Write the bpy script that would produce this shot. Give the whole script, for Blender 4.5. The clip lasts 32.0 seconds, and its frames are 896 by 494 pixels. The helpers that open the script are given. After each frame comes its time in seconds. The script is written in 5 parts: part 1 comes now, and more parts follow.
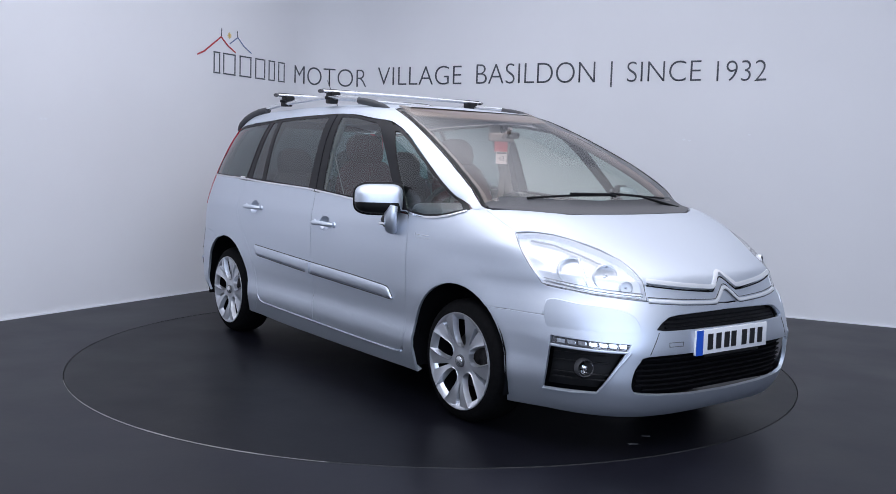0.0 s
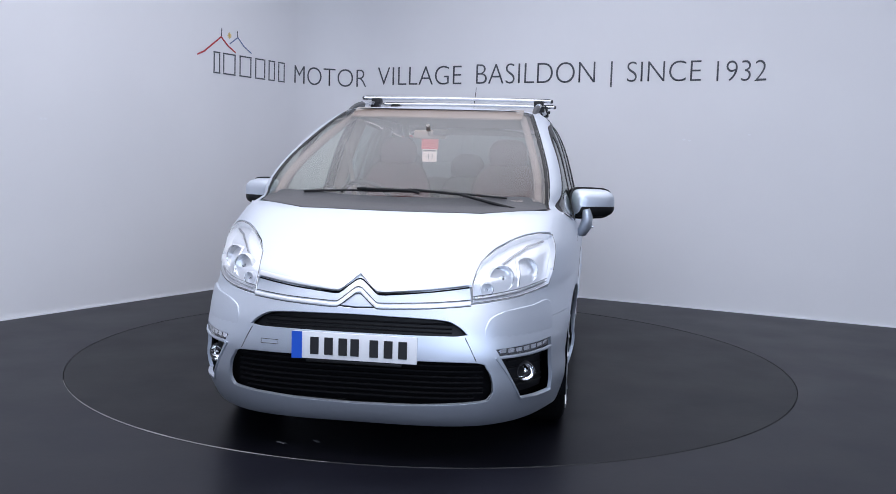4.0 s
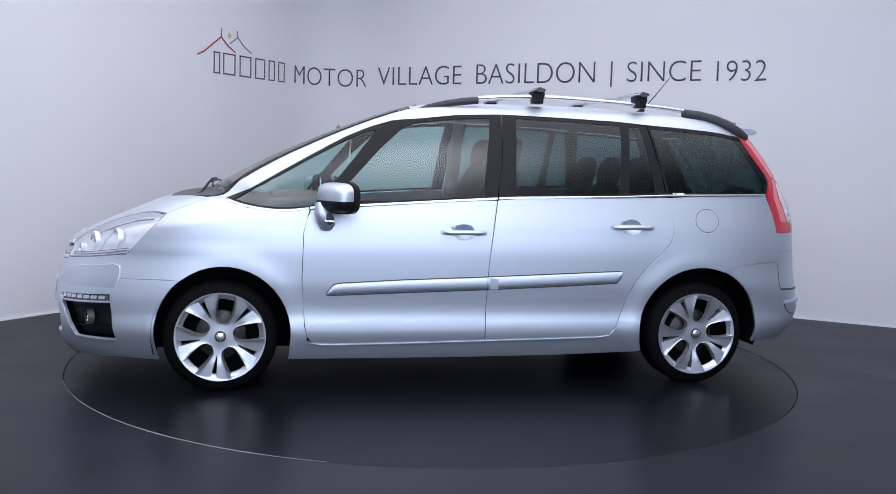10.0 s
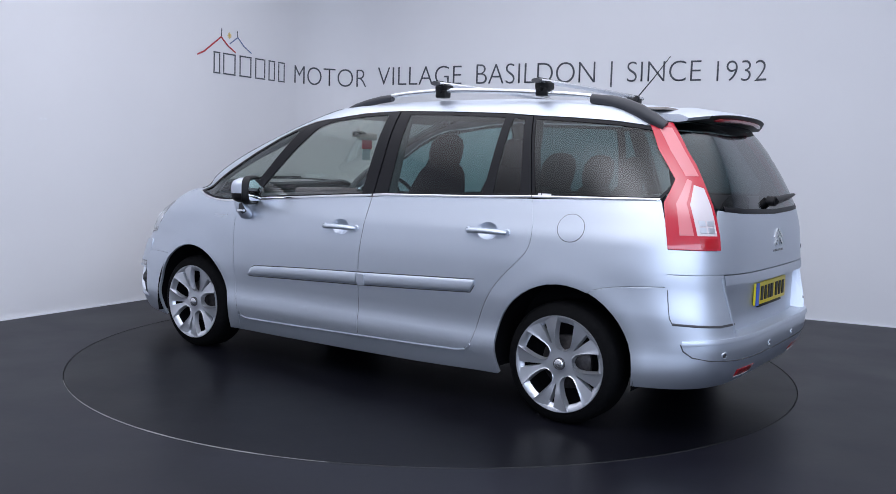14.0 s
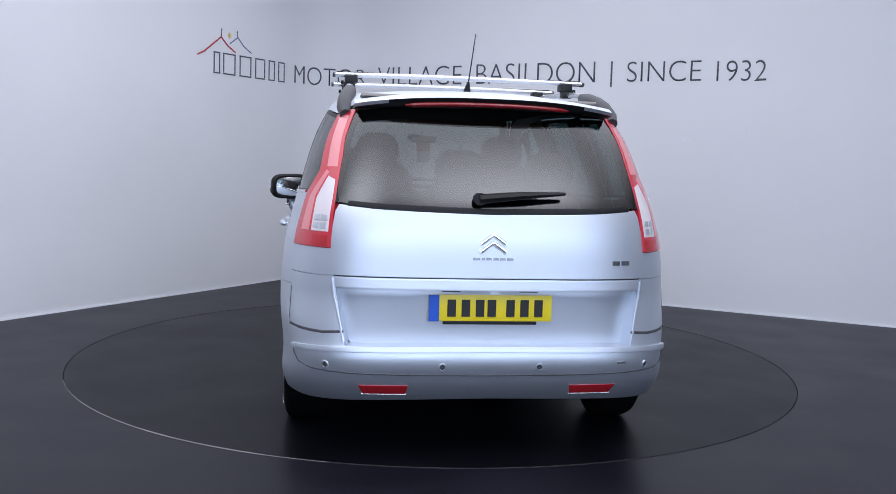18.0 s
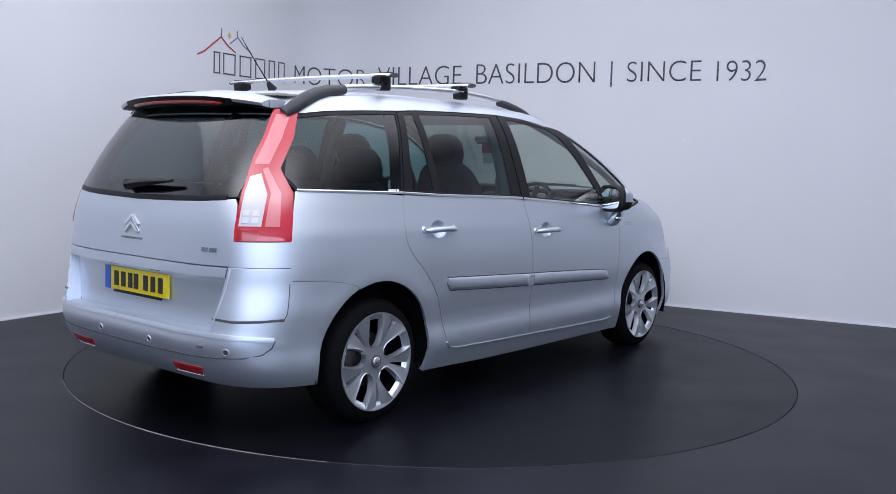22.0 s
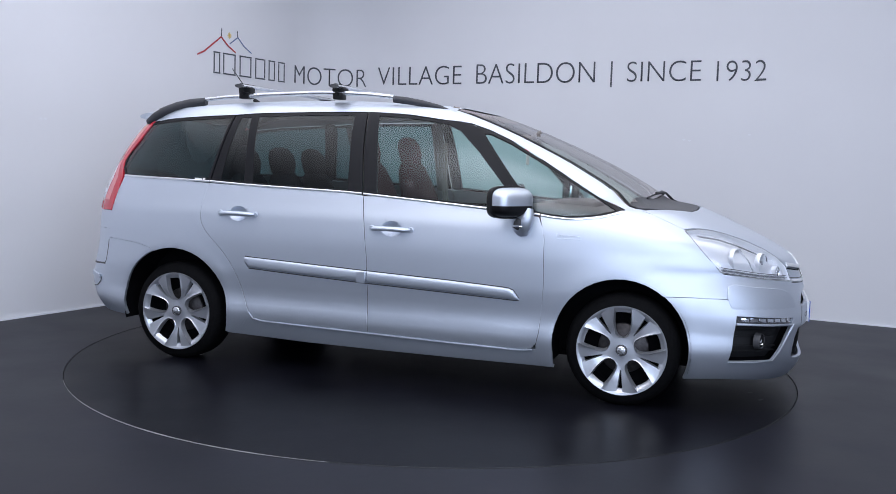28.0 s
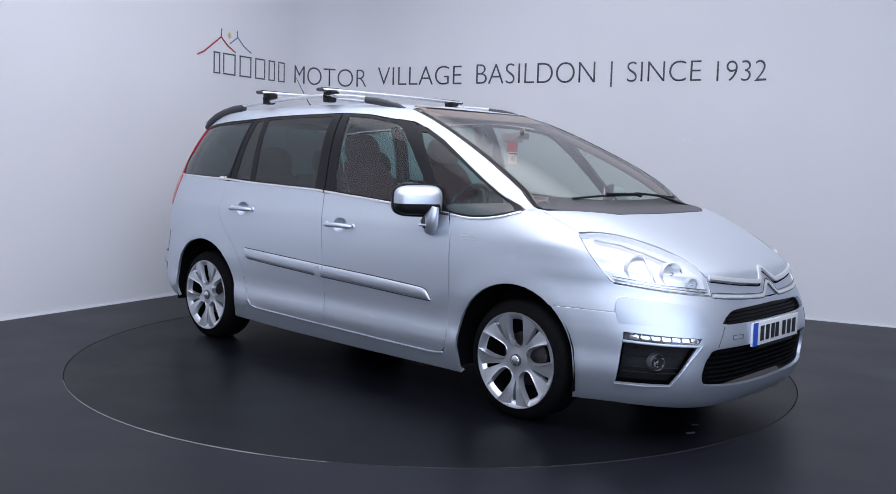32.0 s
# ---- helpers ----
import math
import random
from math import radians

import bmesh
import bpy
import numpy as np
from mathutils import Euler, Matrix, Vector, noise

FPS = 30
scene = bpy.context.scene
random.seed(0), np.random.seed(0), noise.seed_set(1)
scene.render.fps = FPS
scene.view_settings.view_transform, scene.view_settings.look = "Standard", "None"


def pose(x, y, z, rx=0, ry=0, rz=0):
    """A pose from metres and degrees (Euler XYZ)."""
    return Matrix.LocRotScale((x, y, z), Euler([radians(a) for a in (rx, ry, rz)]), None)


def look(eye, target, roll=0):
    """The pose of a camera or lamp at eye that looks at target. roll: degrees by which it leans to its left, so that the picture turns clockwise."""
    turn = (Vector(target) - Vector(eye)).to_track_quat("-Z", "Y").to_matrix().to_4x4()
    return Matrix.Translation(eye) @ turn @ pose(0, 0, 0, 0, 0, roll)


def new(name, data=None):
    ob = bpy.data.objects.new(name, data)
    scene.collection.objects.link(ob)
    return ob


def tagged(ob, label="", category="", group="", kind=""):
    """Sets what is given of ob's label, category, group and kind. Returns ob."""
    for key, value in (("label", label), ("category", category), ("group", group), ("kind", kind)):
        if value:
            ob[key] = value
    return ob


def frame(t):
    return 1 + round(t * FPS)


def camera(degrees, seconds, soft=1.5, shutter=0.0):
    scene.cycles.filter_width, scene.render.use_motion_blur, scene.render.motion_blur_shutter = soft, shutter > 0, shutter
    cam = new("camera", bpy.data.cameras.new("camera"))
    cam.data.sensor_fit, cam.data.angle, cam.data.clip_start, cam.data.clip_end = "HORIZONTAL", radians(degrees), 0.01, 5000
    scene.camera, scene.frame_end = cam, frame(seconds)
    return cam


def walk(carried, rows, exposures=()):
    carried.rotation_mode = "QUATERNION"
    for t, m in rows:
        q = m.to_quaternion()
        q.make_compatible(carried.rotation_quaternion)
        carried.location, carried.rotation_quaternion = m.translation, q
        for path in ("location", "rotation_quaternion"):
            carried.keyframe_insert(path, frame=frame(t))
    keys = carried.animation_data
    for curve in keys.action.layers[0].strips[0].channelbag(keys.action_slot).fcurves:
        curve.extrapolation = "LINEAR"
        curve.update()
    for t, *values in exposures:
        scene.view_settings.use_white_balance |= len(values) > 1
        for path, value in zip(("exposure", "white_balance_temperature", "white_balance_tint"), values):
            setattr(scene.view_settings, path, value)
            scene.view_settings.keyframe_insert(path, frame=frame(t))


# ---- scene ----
cam = camera(52.3158, 32.0, soft=0.7)
STAND = look((0, -5.9258, 1.2637), (0.12915, 4.03033, 0.33695), 1.69)
walk(cam, [(0, STAND), (32, STAND)])

# ---- world and light ----
world = bpy.data.worlds.new("world")
scene.world = world
world.use_nodes = True
world.node_tree.nodes["Background"].inputs[0].default_value = (.75, .82, 1, 1)
world.node_tree.nodes["Background"].inputs[1].default_value = .3


def area(name, eye, target, sx, sy, watts, colour):
    lamp = bpy.data.lights.new(name, "AREA")
    lamp.shape, lamp.size, lamp.size_y, lamp.energy, lamp.color = "RECTANGLE", sx, sy, watts, colour
    ob = new(name, lamp)
    ob.matrix_world = look(eye, target)
    return ob


# bluish fill lamp added behind the camera, from no visible source
area("rear_fill_lamp", (1.2, -9.7, 2.2), (0, 0, 1.1), 9.5, 2.4, 345, (.64, .755, 1))


# ---- materials ----
def material(name, colour, rough=.5, metal=0.0, coat=0.0, spec=.5, emit=0.0):
    m = bpy.data.materials.new(name)
    m.use_nodes = True
    b = m.node_tree.nodes["Principled BSDF"]
    b.inputs["Base Color"].default_value = (*colour, 1)
    b.inputs["Roughness"].default_value, b.inputs["Metallic"].default_value = rough, metal
    b.inputs["Coat Weight"].default_value, b.inputs["Coat Roughness"].default_value = coat, .05
    b.inputs["Specular IOR Level"].default_value = spec
    if emit:
        b.inputs["Emission Color"].default_value, b.inputs["Emission Strength"].default_value = (*colour, 1), emit
    return m


def grain(m, scale, low, high, bump=0.0, rough=None, detail=4, stretch=(1, 1, 1)):
    """Noise over a material: base colour from low to high, with relief and a changing gloss where given."""
    t = m.node_tree
    b = t.nodes["Principled BSDF"]
    co, mp, n, r = (t.nodes.new(k) for k in ("ShaderNodeTexCoord", "ShaderNodeMapping", "ShaderNodeTexNoise", "ShaderNodeValToRGB"))
    mp.inputs["Scale"].default_value = stretch
    n.inputs["Scale"].default_value, n.inputs["Detail"].default_value = scale, detail
    t.links.new(co.outputs["Object"], mp.inputs[0])
    t.links.new(mp.outputs[0], n.inputs["Vector"])
    t.links.new(n.outputs["Fac"], r.inputs[0])
    r.color_ramp.elements[0].position, r.color_ramp.elements[1].position = .3, .7
    r.color_ramp.elements[0].color, r.color_ramp.elements[1].color = (*low, 1), (*high, 1)
    t.links.new(r.outputs[0], b.inputs["Base Color"])
    if rough:
        k = t.nodes.new("ShaderNodeMapRange")
        k.inputs["To Min"].default_value, k.inputs["To Max"].default_value = rough
        t.links.new(n.outputs["Fac"], k.inputs[0])
        t.links.new(k.outputs[0], b.inputs["Roughness"])
    if bump:
        n2, bp = t.nodes.new("ShaderNodeTexNoise"), t.nodes.new("ShaderNodeBump")
        n2.inputs["Scale"].default_value, n2.inputs["Detail"].default_value = scale * 14, 3
        t.links.new(mp.outputs[0], n2.inputs["Vector"])
        bp.inputs["Strength"].default_value, bp.inputs["Distance"].default_value = bump, .004
        t.links.new(n2.outputs["Fac"], bp.inputs["Height"])
        t.links.new(bp.outputs[0], b.inputs["Normal"])
    return m


def glass(name, tint, gloss=1.0):
    """A thin pane: tinted see-through with a mirror sheen that grows towards grazing."""
    m = bpy.data.materials.new(name)
    m.use_nodes = True
    t = m.node_tree
    t.nodes.remove(t.nodes["Principled BSDF"])
    a, g, f, p, k, mix = (t.nodes.new(n) for n in ("ShaderNodeBsdfTransparent", "ShaderNodeBsdfGlossy", "ShaderNodeLayerWeight", "ShaderNodeMath", "ShaderNodeMath", "ShaderNodeMixShader"))
    a.inputs[0].default_value = (*tint, 1)
    g.inputs["Roughness"].default_value = .07
    f.inputs["Blend"].default_value = .5
    p.operation, k.operation = "POWER", "MULTIPLY_ADD"
    p.inputs[1].default_value = 3.2
    k.inputs[1].default_value, k.inputs[2].default_value = .8, .075 * gloss
    t.links.new(f.outputs["Facing"], p.inputs[0])
    t.links.new(p.outputs[0], k.inputs[0])
    t.links.new(k.outputs[0], mix.inputs[0])
    t.links.new(a.outputs[0], mix.inputs[1])
    t.links.new(g.outputs[0], mix.inputs[2])
    t.links.new(mix.outputs[0], t.nodes["Material Output"].inputs[0])
    return m


PAINT = grain(material("silver_metallic_paint", (.6, .64, .7), .435, .83, .08), 900, (.575, .62, .69), (.655, .70, .775), detail=1)
# near-black for liners and grille; also paints shade in gaps and wheel wells
GAP = material("shade_and_liner_black", (.004, .004, .005), .9, spec=.05)
BLACK = material("black_plastic", (.007, .007, .008), .45, spec=.25)
RAILCAP = material("dark_rail_cap_plastic", (.032, .033, .039), .5)
GRILLE = material("matt_black_grille", (.005, .005, .006), .65, spec=.08)
GREY = grain(material("grained_grey_plastic", (.06, .06, .065), .55), 160, (.045, .045, .05), (.075, .075, .08))
PIANO = material("satin_black_trim", (.009, .009, .011), .40, 0, 0, .2)
BADGE = material("dull_chrome_badge", (.30, .31, .33), .2, 1)
NOSECHROME = material("satin_nose_chrome", (.80, .815, .84), .40, .6)
LINING = material("mid_grey_pillar_lining", (.17, .165, .17), .8)
CHROME = material("chrome", (.8, .81, .83), .09, 1)
SATIN = material("satin_aluminium", (.72, .73, .75), .26, .9)
ALLOY = material("silver_wheel_lacquer", (.62, .64, .68), .335, .83, .15)
RUBBER = grain(material("tyre_rubber", (.016, .016, .017), .68, spec=.06), 60, (.0025, .0025, .003), (.006, .006, .0065))
RINGMETAL = grain(material("dull_dark_ring_metal", (.05, .05, .055), .5, .3), 1.2, (.006, .006, .008), (.030, .030, .031))
# pale metal that paints a light glint onto the pit ring
GLINTMETAL = grain(material("bright_glint_metal", (.4, .39, .37), .4, .6), 3.5, (.26, .25, .245), (.62, .60, .58))
STEEL = grain(material("brake_steel", (.2, .18, .17), .5, .7), 40, (.05, .045, .045), (.11, .10, .10))
# the windscreen's warm tint stands in for a beige ceiling reflection
CLEAR = glass("warm_tinted_windscreen_glass", (.90, .80, .73), .9)
TINT = glass("green_tinted_glass", (.60, .79, .765), .75)
PRIVACY = glass("dark_tinted_glass", (.215, .335, .34), .7)
REARGLASS = glass("dark_rear_glass", (.12, .17, .175), 1.1)
LENS = glass("clear_lamp_lens", (.97, .98, 1), .9)
REFLECTOR = material("lamp_reflector", (.86, .875, .90), .30, .45)
DEEPRED = material("deep_red_reflector", (.42, .012, .02), .15, 0, .5)
RED = material("red_lamp_lens", (.50, .024, .042), .12, 0, .7)
PALE = material("pale_pink_lamp_lens", (.66, .20, .215), .12, 0, .7)
FROST = material("frosted_white_lamp_lens", (.66, .60, .62), .1, 0, .7)
CLOTH = grain(material("dark_seat_cloth", (.03, .03, .035), .9), 9, (.013, .013, .016), (.020, .020, .023), detail=2)
MAROON = grain(material("plum_seat_cloth", (.09, .045, .05), .9), 9, (.072, .017, .023), (.098, .026, .033), detail=2)
DASH = grain(material("grey_dashboard", (.3, .27, .3), .65), 120, (.165, .12, .135), (.20, .15, .168))
TRIM = material("pale_grey_cabin_trim", (.27, .245, .225), .8)
MIRROR = material("mirror_glass", (.85, .87, .9), .02, 1)
WHITE = material("white_plate", (.78, .79, .81), .35)
YELLOW = material("yellow_plate", (.78, .62, .02), .35)
BLUE = material("blue_plate_band", (.015, .09, .52), .35)
INK = material("black_ink", (.01, .01, .012), .5)
CARD = material("white_card", (.8, .8, .8), .6)
PAPER = material("grey_white_paper", (.10, .10, .105), .8)
REDCARD = material("red_card", (.55, .06, .07), .6)
LETTER = material("charcoal_lettering", (.06, .065, .08), .45)
SIGNRED = material("sign_red", (.42, .03, .04), .5)
SIGNBLUE = material("sign_blue", (.12, .16, .3), .5)
SIGNGOLD = material("sign_yellow", (.8, .6, .2), .5)
WALL = grain(material("painted_wall", (.72, .72, .74), .62), .7, (.70, .70, .72), (.745, .745, .765), bump=.05)
SKIRT = material("white_skirting", (.76, .77, .8), .45)
FLOOR = grain(material("dark_studio_floor", (.03, .03, .036), .4, spec=.16), 1.6, (.0054, .0055, .0088), (.0118, .0121, .0184), rough=(.27, .48), bump=.05)
DECK = grain(material("dark_turntable_deck", (.03, .03, .036), .38, spec=.12), 1.9, (.0026, .0027, .0043), (.0060, .0062, .0094), rough=(.27, .46), bump=.05)
for m, ior in ((FLOOR, 1.45), (DECK, 1.40)):
    m.node_tree.nodes["Principled BSDF"].inputs["IOR"].default_value = ior
CEILING = material("white_ceiling", (.8, .8, .78), .8)


# ---- mesh helpers ----
def part(name, bm, mat, parent=None, label="", smooth=True):
    """Links a bmesh as one mesh object under a thing or a part."""
    me = bpy.data.meshes.new(name)
    bm.to_mesh(me)
    bm.free()
    me.materials.append(mat)
    if smooth:
        me.polygons.foreach_set("use_smooth", [True] * len(me.polygons))
        me.set_sharp_from_angle(angle=radians(50))
    if "surface" in me.attributes:
        # shading that follows the smooth form of the body instead of the facets
        n = np.zeros(3 * len(me.vertices))
        me.attributes["surface"].data.foreach_get("vector", n)
        me.attributes.remove(me.attributes["surface"])
        at = np.zeros(len(me.loops), int)
        me.loops.foreach_get("vertex_index", at)
        me.normals_split_custom_set(n.reshape(-1, 3)[at].tolist())
    ob = new(name, me)
    ob.parent = parent
    if label:
        ob["label"] = label
    return ob


def sheet(verts, faces):
    bm = bmesh.new()
    vs = [bm.verts.new(v) for v in verts]
    for f in faces:
        bm.faces.new([vs[i] for i in f])
    return bm


def box(x0, x1, y0, y1, z0, z1, bevel=0.0, seg=2):
    bm = bmesh.new()
    bmesh.ops.create_cube(bm, size=1)
    bmesh.ops.scale(bm, vec=(x1 - x0, y1 - y0, z1 - z0), verts=bm.verts)
    bmesh.ops.translate(bm, vec=((x0 + x1) / 2, (y0 + y1) / 2, (z0 + z1) / 2), verts=bm.verts)
    if bevel:
        bmesh.ops.bevel(bm, geom=bm.edges[:], offset=bevel, segments=seg, profile=.6, affect="EDGES")
    return bm


def tube(path, radius, sides=8, flat=1.0, up=(0, 0, 1)):
    """A bar along a path; flat squeezes it along up."""
    bm = bmesh.new()
    pts = [Vector(p) for p in path]
    rings = []
    for i, p in enumerate(pts):
        d = (pts[min(i + 1, len(pts) - 1)] - pts[max(i - 1, 0)]).normalized()
        a = d.cross(Vector(up))
        a = a.normalized() if a.length > 1e-4 else Vector((1, 0, 0))
        b = a.cross(d)
        r = radius[i] if isinstance(radius, (list, tuple)) else radius
        rings.append([bm.verts.new(p + a * r * math.cos(2 * math.pi * k / sides) + b * r * flat * math.sin(2 * math.pi * k / sides)) for k in range(sides)])
    for u, v in zip(rings, rings[1:]):
        for k in range(sides):
            bm.faces.new((u[k], u[(k + 1) % sides], v[(k + 1) % sides], v[k]))
    bm.faces.new(rings[0][::-1])
    bm.faces.new(rings[-1])
    bmesh.ops.recalc_face_normals(bm, faces=bm.faces)
    return bm


def spin(profile, steps=48, centre=(0, 0, 0)):
    """Turns a profile of (radius, depth) about the y axis; depth runs along y."""
    bm = bmesh.new()
    c = Vector(centre)
    rings = [[bm.verts.new(c + Vector((r * math.cos(2 * math.pi * k / steps), d, r * math.sin(2 * math.pi * k / steps)))) for k in range(steps)] for r, d in profile]
    for u, v in zip(rings, rings[1:]):
        for k in range(steps):
            bm.faces.new((u[k], u[(k + 1) % steps], v[(k + 1) % steps], v[k]))
    bmesh.ops.recalc_face_normals(bm, faces=bm.faces)
    return bm


def moved(bm, m):
    bmesh.ops.transform(bm, matrix=m, verts=bm.verts)
    return bm


def joined(*bms):
    out = bmesh.new()
    for b in bms:
        me = bpy.data.meshes.new("piece")
        b.to_mesh(me)
        b.free()
        out.from_mesh(me)
        bpy.data.meshes.remove(me)
    return out


# ---- room ----
WALL_H = 3.6
LEFT_DIR, RIGHT_DIR = Vector((1.290, 2.199)).normalized(), Vector((2.442, -1.246)).normalized()
CORNER, BEND = Vector((-1.227, 4.119)), .6
TURN = LEFT_DIR.angle(RIGHT_DIR)
CUT, ARC = BEND * math.tan(TURN / 2), BEND * TURN
BEND_A = CORNER - LEFT_DIR * CUT
BEND_O = BEND_A + Vector((LEFT_DIR.y, -LEFT_DIR.x)) * BEND


def on_wall(s, z, proud=0.0):
    """The place on the back wall s metres past the start of its rounded corner, at height z."""
    if s < 0:
        p, d = BEND_A + LEFT_DIR * s, LEFT_DIR
    elif s < ARC:
        p, d = BEND_O + Matrix.Rotation(-s / BEND, 2) @ (BEND_A - BEND_O), Matrix.Rotation(-s / BEND, 2) @ LEFT_DIR
    else:
        p, d = CORNER + RIGHT_DIR * (CUT + s - ARC), RIGHT_DIR
    return Vector((p.x + d.y * proud, p.y - d.x * proud, z))


def wall_band(name, s0, s1, z0, z1, near, far, mat, kind_label=""):
    """A length of wall or skirting with thickness, following the rounded corner."""
    n = 64
    ss = sorted({s0, s1, 0, ARC} | {ARC * i / 24 for i in range(25)} | {s0 + (s1 - s0) * i / n for i in range(n + 1)})
    verts = [on_wall(s, z, d) for s in ss for z, d in ((z0, near), (z1, near), (z1, far), (z0, far))]
    faces = [[4 * i + a, 4 * i + (a + 1) % 4, 4 * i + 4 + (a + 1) % 4, 4 * i + 4 + a] for i in range(len(ss) - 1) for a in range(4)]
    faces += [[0, 3, 2, 1], [4 * len(ss) - 4 + a for a in range(4)]]
    bm = sheet(verts, faces)
    bmesh.ops.recalc_face_normals(bm, faces=bm.faces)
    ob = part(name, bm, mat)
    ob.data.set_sharp_from_angle(angle=radians(30))
    return tagged(ob, kind_label, kind="structure")


wall_band("wall_back", -9.5, 11.5, -.02, WALL_H, 0, -.15, WALL, "smooth off-white studio wall with a rounded corner")
wall_band("baseboard", -9.5, 11.5, -.004, .013, .010, 0, SKIRT, "low white strip along the foot of the wall")
# unseen side and rear walls and ceiling, added to close the studio behind the camera and bounce light
A, B = on_wall(-9.5, 0), on_wall(11.5, 0)
tagged(part("wall_left", box(A.x - .2, A.x, -10.2, A.y + .2, -.02, WALL_H), WALL, smooth=False), "added off-white studio wall, out of view", kind="structure")
tagged(part("wall_right", box(B.x, B.x + .2, -10.2, B.y + .2, -.02, WALL_H), WALL, smooth=False), "added off-white studio wall, out of view", kind="structure")
for nm, x0, x1, z0, z1 in (("wall_rear_left", A.x, -5.2, -.02, WALL_H), ("wall_rear_right", 6.2, B.x, -.02, WALL_H), ("wall_rear_top", -5.2, 6.2, 3.45, WALL_H)):
    tagged(part(nm, box(x0, x1, -10.2, -10.0, z0, z1), WALL, smooth=False), "added off-white wall beside the fill lamp's opening, out of view", kind="structure")
tagged(part("ceiling", box(A.x - .2, B.x + .2, -10.2, 5.2, WALL_H, WALL_H + .1), CEILING, smooth=False), "added white studio ceiling, out of view", kind="structure")

R_DECK, R_HOLE = 2.2462, 2.250
n = 144
ring = [(R_HOLE * math.cos(2 * math.pi * i / n), R_HOLE * math.sin(2 * math.pi * i / n)) for i in range(n)]
far = [(26 * math.cos(2 * math.pi * i / n), 26 * math.sin(2 * math.pi * i / n)) for i in range(n)]
verts = [(x, y, 0) for x, y in far] + [(x, y, 0) for x, y in ring] + [(x, y, -.05) for x, y in ring]
faces = [(k * n + i, k * n + (i + 1) % n, (k + 1) * n + (i + 1) % n, (k + 1) * n + i) for k in range(2) for i in range(n)]
tagged(part("floor", sheet(verts, faces + [tuple(range(2 * n, 3 * n))]), FLOOR, smooth=False), "dark grey satin studio floor with faint scuffs", kind="structure")

turntable = tagged(new("turntable"), "round dark grey vehicle turntable set flush in the floor", "turntable")
deck = [(r * math.cos(2 * math.pi * i / n), r * math.sin(2 * math.pi * i / n), z) for r, z in ((R_DECK - .002, 0), (R_DECK, -.002), (R_DECK, -.045)) for i in range(n)]
faces = [(k * n + i, k * n + (i + 1) % n, (k + 1) * n + (i + 1) % n, (k + 1) * n + i) for k in range(2) for i in range(n)]
part("deck", sheet(deck, [tuple(range(n))] + faces), DECK, turntable, smooth=False)
part("edge_strip", tube([(2.2440 * math.cos(2 * math.pi * i / n), 2.2440 * math.sin(2 * math.pi * i / n), .0001) for i in range(n + 1)], .0016, 6), RINGMETAL, turntable, "worn metal edge strip")
trim = [(2.2515 * math.cos(2 * math.pi * i / n), 2.2515 * math.sin(2 * math.pi * i / n), .0002) for i in range(n + 1)]
tagged(part("trim", tube(trim, .0011, 6), RINGMETAL), "thin dull metal ring round the turntable pit", kind="structure")
# glint on the ring's near left edge, put in as a paler stretch
worn = [(2.2515 * math.cos(radians(205 + 54 * i / 40)), 2.2515 * math.sin(radians(205 + 54 * i / 40)), .0016) for i in range(41)]
tagged(part("trim_glint", tube(worn, [.0010 + .0012 * math.sin(math.pi * i / 40) for i in range(41)], 6), GLINTMETAL), "painted bright glint along a stretch of the metal ring", kind="structure")

# paper scraps lying on the deck
scraps = []
for x, y, w, a in ((2.040, -.342, .045, 62), (1.987, -.194, .036, 48)):
    scrap = tagged(new("paper_scrap"), "tiny torn scrap of pale paper lying on the turntable", "litter", "scraps on the turntable")
    bit = box(-w / 2, w / 2, -.008, .008, .0003, .0022, .0006, 1)
    bmesh.ops.rotate(bit, matrix=Matrix.Rotation(radians(a), 3, "Z"), verts=bit.verts)
    bmesh.ops.translate(bit, vec=(x, y, 0), verts=bit.verts)
    part("sheet", bit, PAPER, scrap, smooth=False)
    scraps.append(scrap)
# dabs of old filler on the wall
for s, z in ((-2.975, 1.50), (-2.935, 1.501), (4.205, 1.527), (4.255, 1.520), (4.77, 1.58)):
    dab = sheet([on_wall(s + .013 * math.cos(q) * (1 + .3 * math.sin(3 * q)), z + .009 * math.sin(q), .0015) for q in [k * math.pi / 6 for k in range(12)]] + [on_wall(s, z, .003)], [(k, (k + 1) % 12, 12) for k in range(12)])
    tagged(part("wall_filler", dab, SKIRT), "small pale dab of filler on the wall", kind="structure")


# added glowing sheet over the turntable, out of view: even light that fades towards its edges, with two brighter spots
# set for the glass reflections
GLOW_SPOTS = ((0, .4, 6.4, 5.4, .7, 1.86), (-1.45, -2.35, 2.0, 1.8, 1.0, 4.2), (1.45, -2.35, 2.0, 1.8, 1.0, 4.2))


